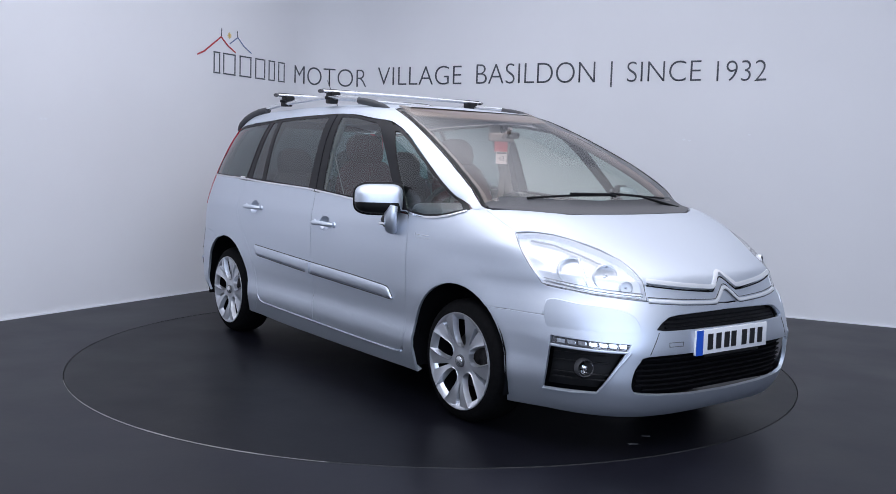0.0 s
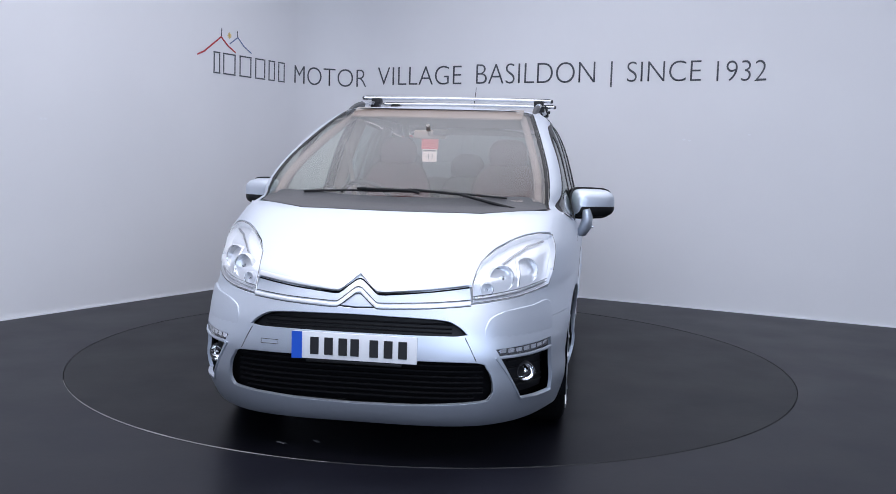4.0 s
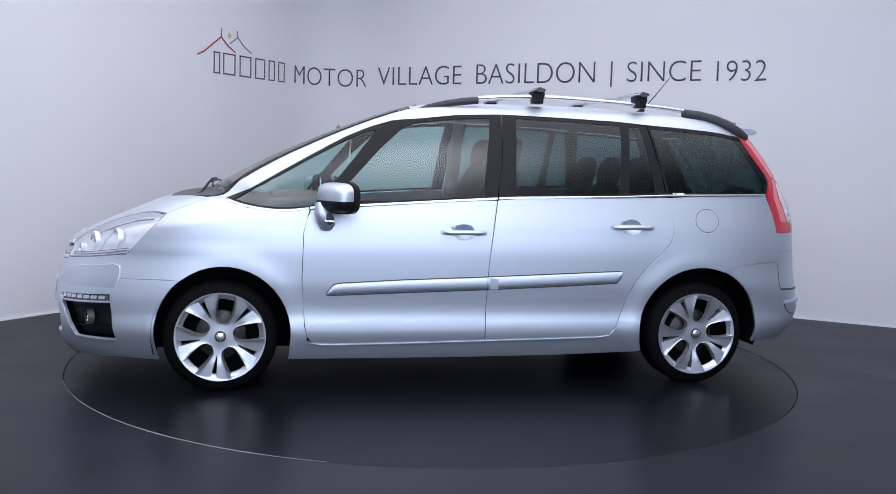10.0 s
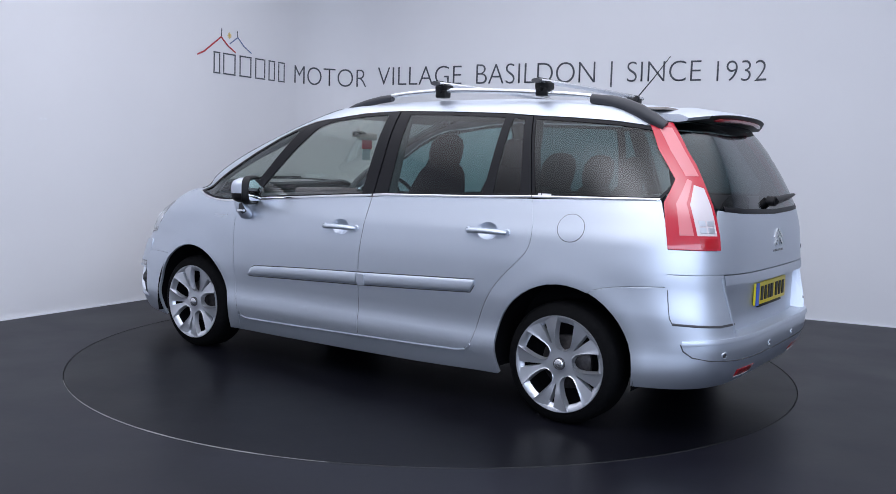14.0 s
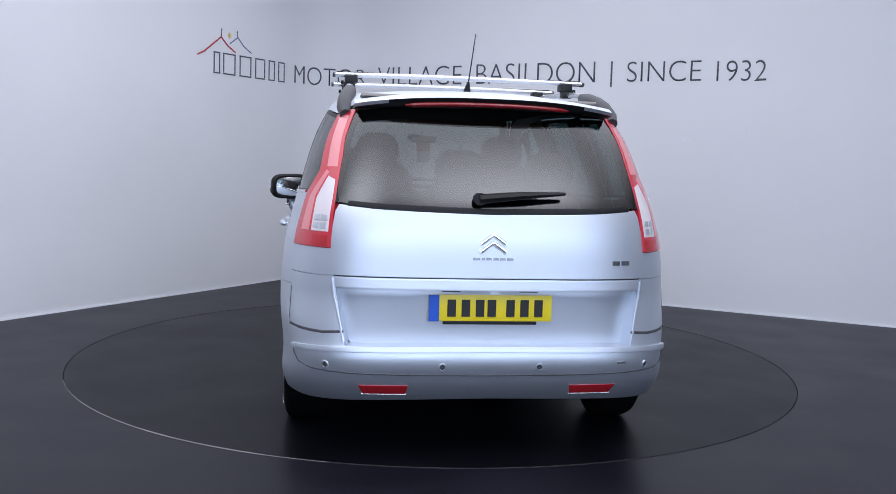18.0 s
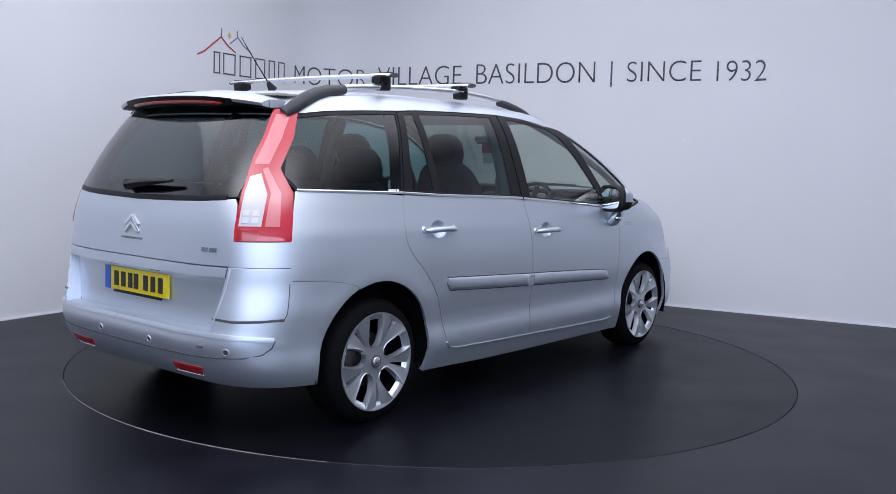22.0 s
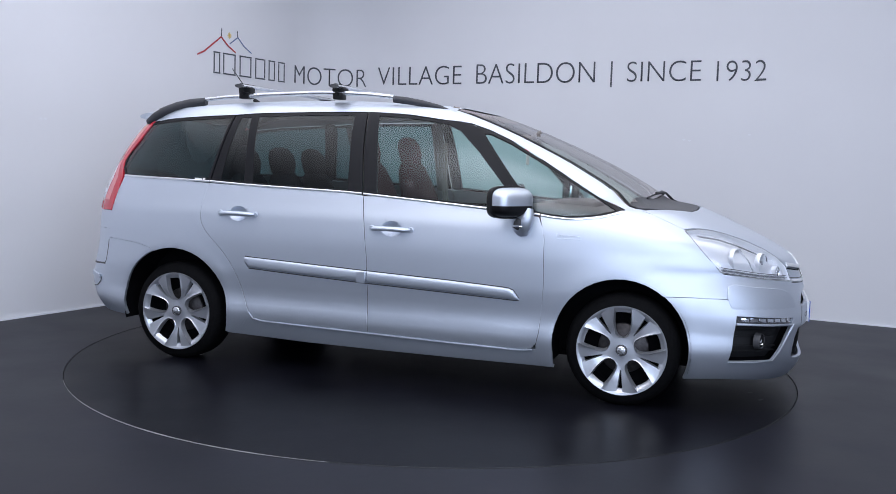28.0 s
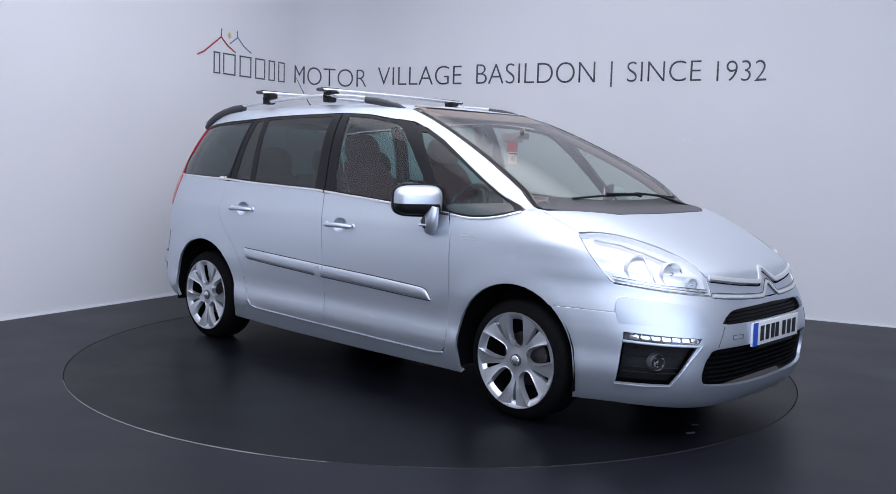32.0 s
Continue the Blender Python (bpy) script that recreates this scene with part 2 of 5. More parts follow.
def overhead_glow(name, colour):
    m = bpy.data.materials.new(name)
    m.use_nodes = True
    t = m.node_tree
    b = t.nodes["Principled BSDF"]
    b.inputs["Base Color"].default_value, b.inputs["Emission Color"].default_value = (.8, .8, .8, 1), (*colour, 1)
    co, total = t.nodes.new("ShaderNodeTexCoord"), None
    for x, y, rx, ry, ease, strength in GLOW_SPOTS:
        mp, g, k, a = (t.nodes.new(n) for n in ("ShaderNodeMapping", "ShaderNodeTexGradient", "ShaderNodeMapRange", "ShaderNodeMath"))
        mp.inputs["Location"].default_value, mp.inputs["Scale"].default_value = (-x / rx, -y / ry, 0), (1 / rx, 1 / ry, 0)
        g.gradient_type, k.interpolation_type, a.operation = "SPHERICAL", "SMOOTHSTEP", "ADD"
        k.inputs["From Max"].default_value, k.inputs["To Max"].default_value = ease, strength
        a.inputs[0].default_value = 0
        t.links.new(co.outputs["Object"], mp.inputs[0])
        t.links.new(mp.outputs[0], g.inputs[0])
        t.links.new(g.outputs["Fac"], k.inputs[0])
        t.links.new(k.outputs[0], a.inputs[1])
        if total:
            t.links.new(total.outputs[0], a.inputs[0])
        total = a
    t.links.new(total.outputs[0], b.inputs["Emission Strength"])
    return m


ceiling_glow = tagged(new("added_ceiling_glow"), "large added glowing sheet over the turntable, out of view", "ceiling light")
ceiling_glow.location = (-.2, -1.8, 3.5)
part("cloth", sheet([(-6.2, -5.2, 0), (-6.2, 5.4, 0), (6.2, 5.4, 0), (6.2, -5.2, 0)], [(0, 1, 2, 3)]), overhead_glow("overhead_glow", (.872, .893, 1)), ceiling_glow, "glowing white sheet", False)


# ---- sign on the wall ----
def text_bm(body, size=1.0):
    cu = bpy.data.curves.new("text", "FONT")
    cu.body, cu.size, cu.resolution_u, cu.offset = body, size, 6, -.017 * size
    ob = new("text", cu)
    me = bpy.data.meshes.new_from_object(ob.evaluated_get(bpy.context.evaluated_depsgraph_get()))
    bpy.data.objects.remove(ob)
    bpy.data.curves.remove(cu)
    bm = bmesh.new()
    bm.from_mesh(me)
    bpy.data.meshes.remove(me)
    bmesh.ops.remove_doubles(bm, verts=bm.verts, dist=1e-5)
    return bm


def bent(bm, proud=.004):
    """Wraps a flat drawing (s, z) onto the wall, with thickness."""
    for i in range(40):
        s = -1.5 + 3.0 * i / 39
        if 0 < s < ARC:
            bmesh.ops.bisect_plane(bm, geom=bm.verts[:] + bm.edges[:] + bm.faces[:], plane_co=(s, 0, 0), plane_no=(1, 0, 0))
    geom = bmesh.ops.extrude_face_region(bm, geom=bm.faces[:])
    top = {v for v in geom["geom"] if isinstance(v, bmesh.types.BMVert)}
    for v in bm.verts:
        v.co = on_wall(v.co.x, v.co.y, proud if v in top else .0006)
    bmesh.ops.recalc_face_normals(bm, faces=bm.faces)
    return bm


def lettering(body, s0, s1, z0, z1):
    bm = text_bm(body)
    xs, ys = [v.co.x for v in bm.verts], [v.co.y for v in bm.verts]
    x0, x1, y0, y1 = min(xs), max(xs), min(ys), max(ys)
    for v in bm.verts:
        v.co = ((v.co.x - x0) / (x1 - x0) * (s1 - s0) + s0, (v.co.y - y0) / (y1 - y0) * (z1 - z0) + z0, 0)
    return bent(bm)


sign = tagged(new("wall_sign"), "thin charcoal raised lettering with a small twin-peak emblem on the wall", "sign")
for body, s0, s1, z0, z1 in (("MOTOR", 0.0, .835, 2.03, 2.215), ("VILLAGE", .972, 1.952, 2.048, 2.236), ("BASILDON", 2.115, 3.344, 2.05, 2.245),
                             ("SINCE", 3.652, 4.325, 2.052, 2.236), ("1932", 4.462, 4.884, 2.046, 2.226)):
    part("word", lettering(body, s0, s1, z0, z1), LETTER, sign, smooth=False)


def flat_strokes(strokes, width):
    bm = bmesh.new()
    for (a, b), (c, d) in strokes:
        u = Vector((c - a, d - b)).normalized() * width / 2
        bm.faces.new([bm.verts.new((x, y, 0)) for x, y in ((a - u.y, b + u.x), (a + u.y, b - u.x), (c + u.y, d - u.x), (c - u.y, d + u.x))])
    return bm


part("bar", bent(flat_strokes([((3.503, 2.004), (3.503, 2.242))], .016)), LETTER, sign, smooth=False)
for s0, s1 in ((-1.155, -1.085), (-1.03, -.88), (-.81, -.66), (-.59, -.46), (-.395, -.315), (-.25, -.165)):
    lo, hi = 2.026, 2.212
    part("name_bar", bent(flat_strokes([((s0, lo + .008), (s0, hi - .008)), ((s1, lo + .008), (s1, hi - .008)), ((s0 - .008, hi), (s1 + .008, hi)), ((s0 - .008, lo), (s1 + .008, lo))], .012)), LETTER, sign, smooth=False)
part("red_peak", bent(flat_strokes([((-1.367, 2.166), (-1.28, 2.205)), ((-1.28, 2.205), (-1.17, 2.285)), ((-1.17, 2.285), (-1.065, 2.36)), ((-1.065, 2.36), (-.98, 2.29)), ((-.98, 2.29), (-.873, 2.236))], .013)), SIGNRED, sign, "thin red peak", smooth=False)
part("blue_peak", bent(flat_strokes([((-.95, 2.31), (-.844, 2.382)), ((-.844, 2.382), (-.76, 2.31)), ((-.76, 2.31), (-.652, 2.254))], .010)), SIGNBLUE, sign, "thin blue peak", smooth=False)
part("mast", bent(flat_strokes([((-1.062, 2.365), (-1.058, 2.44))], .008)), LETTER, sign, smooth=False)
part("mast", bent(flat_strokes([((-.846, 2.386), (-.850, 2.438))], .006)), LETTER, sign, smooth=False)
part("sun", bent(flat_strokes([((-.985, 2.385), (-.925, 2.385)), ((-.955, 2.355), (-.955, 2.415)), ((-.975, 2.365), (-.935, 2.405)), ((-.975, 2.405), (-.935, 2.365))], .006)), SIGNGOLD, sign, "small yellow sunburst", smooth=False)


# ---- outer form of the car body ----
# x runs forward, y to the car's left, z up; half-width over length and height.
def curve(rows):
    """A smooth curve through rows of (z, value), without overshoot, as a fast lookup."""
    xs, ys = [np.array(c, float) for c in zip(*rows)]
    h, d = np.diff(xs), np.diff(ys) / np.diff(xs)
    m = np.zeros(len(xs))
    m[0], m[-1] = d[0], d[-1]
    for i in range(1, len(xs) - 1):
        if d[i - 1] * d[i] > 0:
            w1, w2 = 2 * h[i] + h[i - 1], h[i] + 2 * h[i - 1]
            m[i] = (w1 + w2) / (w1 / d[i - 1] + w2 / d[i])
    z = np.arange(xs[0], xs[-1] + .004, .004)
    i = np.clip(np.searchsorted(xs, z, "right") - 1, 0, len(xs) - 2)
    t = np.clip((z - xs[i]) / h[i], 0, 1)
    v = (2 * t ** 3 - 3 * t ** 2 + 1) * ys[i] + (t ** 3 - 2 * t ** 2 + t) * h[i] * m[i] + (3 * t ** 2 - 2 * t ** 3) * ys[i + 1] + (t ** 3 - t ** 2) * h[i] * m[i + 1]
    vals, lo, last = v.tolist(), float(xs[0]), len(z) - 1

    def at(q):
        k = (q - lo) / .004
        if k <= 0:
            return vals[0]
        if k >= last:
            return vals[last]
        j = int(k)
        return vals[j] + (vals[j + 1] - vals[j]) * (k - j)
    return at


NOSE = curve([(.12, 2.13), (.17, 2.238), (.22, 2.272), (.28, 2.290), (.36, 2.30), (.46, 2.305), (.56, 2.30), (.64, 2.28), (.72, 2.25), (.78, 2.215), (.82, 2.15), (.88, 2.03),
              (.95, 1.87), (1.00, 1.75), (1.03, 1.66), (1.06, 1.49), (1.12, 1.385), (1.16, 1.312), (1.27, 1.105), (1.36, .91), (1.444, .715), (1.518, .525), (1.577, .345), (1.62, .11), (1.66, -.3)])
NOSE_N = curve([(.1, 3.6), (.45, 3.8), (.6, 3.3), (.72, 3.0), (.9, 3.8), (1.0, 4.4), (1.06, 5.3), (1.12, 7), (1.2, 8.6), (1.3, 9), (1.7, 9)])
NOSE_A = curve([(.1, 1.4), (.8, 1.4), (.9, 1.2), (1.0, 1.1), (1.06, 1.2), (1.7, 1.2)])
TAIL = curve([(.12, -1.92), (.2, -2.03), (.28, -2.11), (.36, -2.158), (.45, -2.18), (.52, -2.165), (.65, -2.15), (.78, -2.14), (.95, -2.13), (1.05, -2.11), (1.15, -2.07),
              (1.3, -1.99), (1.4, -1.925), (1.47, -1.87), (1.55, -1.79), (1.66, -1.6)])
WIDE = curve([(.12, .81), (.15, .83), (.2, .85), (.26, .8665), (.30, .8755), (.335, .8790), (.37, .8772), (.40, .8728), (.43, .8706), (.46, .8716), (.52, .878), (.6, .886), (.75, .889), (.9, .877), (1.0, .852), (1.1, .826), (1.2, .80), (1.3, .772), (1.4, .738),
              (1.48, .70), (1.54, .66), (1.6, .58), (1.66, .4)])
TAIL_N = curve([(.1, 5.4), (.5, 5.4), (.72, 4.8), (1.7, 4.8)])
ARCHES = ((1.350, .312, .359, .372), (-1.368, .330, .374, .367))


def flared(x, z):
    """Greatest half-width at height z, with the lip round the wheel arches."""
    w = WIDE(z)
    if z < .95:
        for cx, cz, rx, rz in ARCHES:
            q = max(0, math.hypot((x - cx) / rx, (z - cz) / rz) - 1.05)
            if q < .6:
                w += (.007 if cx < 0 else .006) * math.exp(-(q / .17) ** 2)
    return w


def half_width(x, z):
    """Half-width of the body at length x and height z; negative past its ends."""
    w, a, n, xf, xr = flared(x, z), NOSE_A(z), NOSE_N(z), NOSE(z), TAIL(z)
    u = (x - xf + a) / a
    if u > 0:
        return -1.0 if u >= 1 else w * (1 - u ** n) ** (1 / n)
    u = (xr + 1.1 - x) / 1.1
    if u > 0:
        k = TAIL_N(z)
        return -1.0 if u >= 1 else w * (1 - u ** k) ** (1 / k)
    return w


def field(p):
    """Under 0 inside the body, over 0 outside; smooth all round."""
    x, y, z = p
    w, a, n = flared(x, z), NOSE_A(z), NOSE_N(z)
    u, v = max(0, (x - NOSE(z) + a) / a), max(0, (TAIL(z) + 1.1 - x) / 1.1)
    if u > 0:
        return (abs(y) / w) ** n + u ** n - 1
    k = TAIL_N(z)
    return (abs(y) / w) ** k + v ** k - 1


def normal_at(p):
    e = .004
    g = Vector([field([p[k] + (e if k == j else 0) for k in range(3)]) - field([p[k] - (e if k == j else 0) for k in range(3)]) for j in range(3)])
    return g.normalized() if g.length > 1e-9 else Vector((0, 0, 1))


PIVOT = {"nose": 1.0, "tail": -.9}


def flat_of(p, view):
    """Flat drawing coordinates of a place on the body for a view."""
    x, y, z = p
    if view == "side":
        return x, z
    if view in ("front", "back"):
        return y, z
    if view == "top":
        return x, y
    k = 1 if view == "nose" else -1
    return math.atan2(y, k * (x - PIVOT[view])), z


def body_at(a, b, view, s=1):
    """The place on the body for flat drawing coordinates in a view."""
    if view == "side":
        return Vector((a, s * max(half_width(a, b), .02), b))
    if view == "front":
        w, n, k = WIDE(b), NOSE_N(b), NOSE_A(b)
        return Vector((NOSE(b) - k + k * max(0, 1 - min(1, abs(a) / w) ** n) ** (1 / n), a, b))
    if view == "back":
        k = TAIL_N(b)
        return Vector((TAIL(b) + 1.1 - 1.1 * max(0, 1 - min(1, abs(a) / WIDE(b)) ** k) ** (1 / k), a, b))
    if view == "top":
        hi = 1.66
        while hi > .5 and half_width(a, hi) < abs(b):
            hi -= .02
        lo, hi = hi, hi + .02
        for _ in range(10):
            m = (lo + hi) / 2
            lo, hi = (m, hi) if half_width(a, m) >= abs(b) else (lo, m)
        return Vector((a, b, lo))
    k = 1 if view == "nose" else -1
    cx, c, d = PIVOT[view], math.cos(a), math.sin(a)
    lo, hi = .1, 1.6
    for _ in range(16):
        m = (lo + hi) / 2
        lo, hi = (m, hi) if half_width(cx + k * m * c, b) > abs(m * d) else (lo, m)
    return Vector((cx + k * lo * c, lo * d, b))


def swell(pts, d):
    """An outline pushed out by d along its corners' bisectors."""
    n, out = len(pts), []
    area2 = sum(pts[i][0] * pts[(i + 1) % n][1] - pts[(i + 1) % n][0] * pts[i][1] for i in range(n))
    k = d if area2 > 0 else -d
    for i in range(n):
        a, b, c = Vector(pts[i - 1][:2]), Vector(pts[i][:2]), Vector(pts[(i + 1) % n][:2])
        u, v = (b - a).normalized(), (c - b).normalized()
        m = Vector((u.y + v.y, -u.x - v.x))
        m = m.normalized() if m.length > .2 else Vector((u.y, -u.x))
        out.append((b.x + m.x * k, b.y + m.y * k))
    return out


def body_panel(polys, view, s=1, lift=0.0, thick=.014, step=.045, edge=.003, both=False, soft=.001, grow=0.0):
    """A panel of bodywork: outlines drawn flat in a view (places in 3D or flat pairs), draped on the body, with turned-in edges.
    Outlines that share corners become one sheet; what they leave open between them stays open."""
    if not isinstance(polys[0][0], (list, tuple)):
        polys = [polys]
    bm = bmesh.new()
    lay = bm.verts.layers.float_vector.new("surface")
    made = {}

    def corner(p):
        q = flat_of(p, view) if len(p) == 3 else p
        key = (round(q[0], 4), round(q[1], 4))
        if key not in made:
            made[key] = bm.verts.new((q[0], q[1], 0))
        return made[key]
    axis = 1 if view == "top" else 0
    for poly in polys:
        flat = [flat_of(p, view) if len(p) == 3 else tuple(p) for p in poly]
        if grow:
            flat = swell(flat, grow)
        if both:
            mid = [i for i, q in enumerate(flat) if abs(q[axis]) < 1e-6]
            twin = [tuple(-c if k == axis else c for k, c in enumerate(q)) for q in flat]
            if len(mid) == 2:
                a, b = mid
                run = flat[b:] + flat[:a + 1] if b - a == 1 else flat[a:b + 1]
                flat = run + [tuple(-c if k == axis else c for k, c in enumerate(q)) for q in run[-2:0:-1]]
            else:
                bm.faces.new([corner(q) for q in reversed(twin)])
        bm.faces.new([corner(q) for q in flat])
    bmesh.ops.recalc_face_normals(bm, faces=bm.faces)
    if edge:
        bmesh.ops.inset_region(bm, faces=bm.faces[:], thickness=edge * (.8 if view in PIVOT else 1), use_even_offset=True, use_boundary=True)
        bmesh.ops.remove_doubles(bm, verts=bm.verts, dist=2e-4)
    bmesh.ops.triangulate(bm, faces=[f for f in bm.faces if len(f.verts) > 4], ngon_method="EAR_CLIP")
    for k in range(2):
        vals = [v.co[k] for v in bm.verts]
        lo, hi = min(vals), max(vals)
        n = int((hi - lo) / step)
        for i in range(1, n + 1):
            co, no = [0, 0, 0], [0, 0, 0]
            co[k], no[k] = lo + (hi - lo) * i / (n + 1), 1
            bmesh.ops.bisect_plane(bm, geom=bm.verts[:] + bm.edges[:] + bm.faces[:], plane_co=co, plane_no=no)
    norm = {}
    for v in bm.verts:
        p = body_at(v.co.x, v.co.y, view, s)
        norm[v] = normal_at(p)
        v.co = p + norm[v] * lift
    rim = [e for e in bm.edges if len(e.link_faces) == 1]
    if edge:
        for v in {v for e in rim for v in e.verts}:
            v.co -= norm[v] * soft
    ends = {v for e in rim for v in e.verts}
    for v in norm:
        if v not in ends:
            v[lay] = norm[v]
    inner = {}
    for e in rim:
        for v in e.verts:
            if v not in inner:
                inner[v] = bm.verts.new(v.co - norm[v] * thick)
    for e in rim:
        a, b = e.verts
        bm.faces.new((a, b, inner[b], inner[a]))
    bmesh.ops.recalc_face_normals(bm, faces=bm.faces)
    if sum((f.normal.dot(normal_at(f.calc_center_median())) for f in bm.faces[:30])) < 0:
        bmesh.ops.reverse_faces(bm, faces=bm.faces)
    return bm


def dented(bm, s, cx, cz, rx, rz, depth):
    """Presses a rounded cup into a side panel."""
    def far(c):
        return math.hypot((c.x - cx) / rx, (c.z - cz) / rz)
    near = {e for f in bm.faces if far(f.calc_center_median()) < 1.5 for e in f.edges}
    bmesh.ops.subdivide_edges(bm, edges=list(near), cuts=6, use_grid_fill=True)
    lay = bm.verts.layers.float_vector["surface"]
    for v in bm.verts:
        q = far(v.co)
        if q < 1.06:
            v[lay] = (0, 0, 0)
        if q < 1:
            v.co.y -= s * depth * (1 - q * q) ** .8
    return bm


def arch(k, a0, a1, n=10, grow=0.0):
    """Points along a wheel arch edge (front 0, rear 1) between two angles, as (x, z)."""
    cx, cz, rx, rz = ARCHES[k]
    return [(cx + (rx + grow) * math.cos(radians(a0 + (a1 - a0) * i / n)), cz + (rz + grow) * math.sin(radians(a0 + (a1 - a0) * i / n))) for i in range(n + 1)]


def line_z(rows):
    xs, zs = zip(*sorted(rows))
    return lambda x: float(np.interp(x, xs, zs))


def ribbon(name, path, view, s, width, mat, parent, lift=.004, depth=.006, label=""):
    """A narrow strip of trim along a path drawn flat in a view."""
    fine = []
    pts = [flat_of(p, view) if len(p) == 3 else p for p in path]
    for p, q in zip(pts, pts[1:]):
        m = max(1, int(math.hypot(q[0] - p[0], q[1] - p[1]) / .04))
        fine += [(p[0] + (q[0] - p[0]) * i / m, p[1] + (q[1] - p[1]) * i / m) for i in range(m)]
    fine.append(pts[-1])
    base = [body_at(a, b, view, s) for a, b in fine]
    bm = bmesh.new()
    rows = []
    for i, p in enumerate(base):
        n = normal_at(p)
        d = (base[min(i + 1, len(base) - 1)] - base[max(i - 1, 0)]).normalized()
        u = n.cross(d).normalized() * width / 2
        rows.append([bm.verts.new(q) for q in (p - u + n * (lift - depth), p - u * .9 + n * (lift - .001), p - u * .5 + n * lift, p + u * .5 + n * lift, p + u * .9 + n * (lift - .001), p + u + n * (lift - depth))])
    for a, b in zip(rows, rows[1:]):
        for k in range(5):
            bm.faces.new((a[k], a[k + 1], b[k + 1], b[k]))
    bm.faces.new(rows[0])
    bm.faces.new(rows[-1])
    bmesh.ops.recalc_face_normals(bm, faces=bm.faces)
    return part(name, bm, mat, parent, label)


def hoop(inner, outer, close=True):
    """Quads between two outlines with as many corners each."""
    n = len(inner)
    return [[inner[i], inner[(i + 1) % n], outer[(i + 1) % n], outer[i]] for i in range(n if close else n - 1)]


def rounded(pts, n=4):
    """A closed outline with its corners eased into a smooth curve."""
    out, m = [], len(pts)
    for i in range(m):
        a, b, c, d = (Vector(pts[(i + k) % m]) for k in (-1, 0, 1, 2))
        for j in range(n):
            t = j / n
            out.append(tuple(.5 * (2 * b + (c - a) * t + (2 * a - 5 * b + 4 * c - d) * t * t + (3 * b - a - 3 * c + d) * t ** 3)))
    return out


def eased(pts, n=3):
    """An open line with smooth bends through its points."""
    out, last = [], len(pts) - 1
    for i in range(last):
        a, b, c, d = (Vector(pts[min(max(i + k, 0), last)]) for k in (-1, 0, 1, 2))
        for j in range(n):
            t = j / n
            out.append(tuple(.5 * (2 * b + (c - a) * t + (2 * a - 5 * b + 4 * c - d) * t * t + (3 * b - a - 3 * c + d) * t ** 3)))
    return out + [tuple(pts[-1])]


def height_at(x, y):
    """Height at which the upper body narrows to half-width y at length x."""
    z = 1.66
    while z > .95 and half_width(x, z) < y:
        z -= .001
    return z


# ---- the car ----
car = tagged(new("people_carrier"), "silver seven-seat people carrier with roof bars, standing on the turntable", "car")
SIDES = (1, -1)

# near-black inner body, added so that the panel gaps look shaded
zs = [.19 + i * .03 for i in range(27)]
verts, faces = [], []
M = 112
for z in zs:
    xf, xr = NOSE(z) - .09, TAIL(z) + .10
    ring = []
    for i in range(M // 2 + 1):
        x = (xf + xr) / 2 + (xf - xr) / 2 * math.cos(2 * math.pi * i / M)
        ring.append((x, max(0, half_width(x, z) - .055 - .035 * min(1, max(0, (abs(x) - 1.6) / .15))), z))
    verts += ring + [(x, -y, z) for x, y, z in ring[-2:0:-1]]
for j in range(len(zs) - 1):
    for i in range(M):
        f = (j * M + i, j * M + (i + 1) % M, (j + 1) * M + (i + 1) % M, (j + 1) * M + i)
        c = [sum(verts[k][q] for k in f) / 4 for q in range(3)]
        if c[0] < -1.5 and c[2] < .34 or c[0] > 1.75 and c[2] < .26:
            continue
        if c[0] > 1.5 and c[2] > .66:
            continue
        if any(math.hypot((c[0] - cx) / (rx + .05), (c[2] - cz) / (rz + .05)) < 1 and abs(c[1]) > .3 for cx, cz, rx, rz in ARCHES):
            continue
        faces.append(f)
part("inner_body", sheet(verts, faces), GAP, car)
part("underbody", box(-1.55, 1.9, -.62, .62, .20, .23, .01), GAP, car)
part("cabin_floor", box(-1.95, 1.3, -.57, .57, .42, .46, .01), CLOTH, car)
part("load_bay_trim", box(-2.0, -1.35, -.56, .56, .46, .80, .02), CLOTH, car)
for s in SIDES:
    for k in (0, 1):
        cx, cz, rx, rz = ARCHES[k]
        pts = arch(k, -16, 196, 20, .012)
        rows = [[(x, s * y, z) for x, z in pts] for y in (.858, .84, .60)]
        nn = len(pts)
        liner = sheet([p for r in rows for p in r], [(i * nn + j, i * nn + j + 1, (i + 1) * nn + j + 1, (i + 1) * nn + j) for i in range(2) for j in range(nn - 1)] + [tuple(range(2 * nn, 3 * nn))])
        part("wheel_arch_liner", liner, GAP, car)

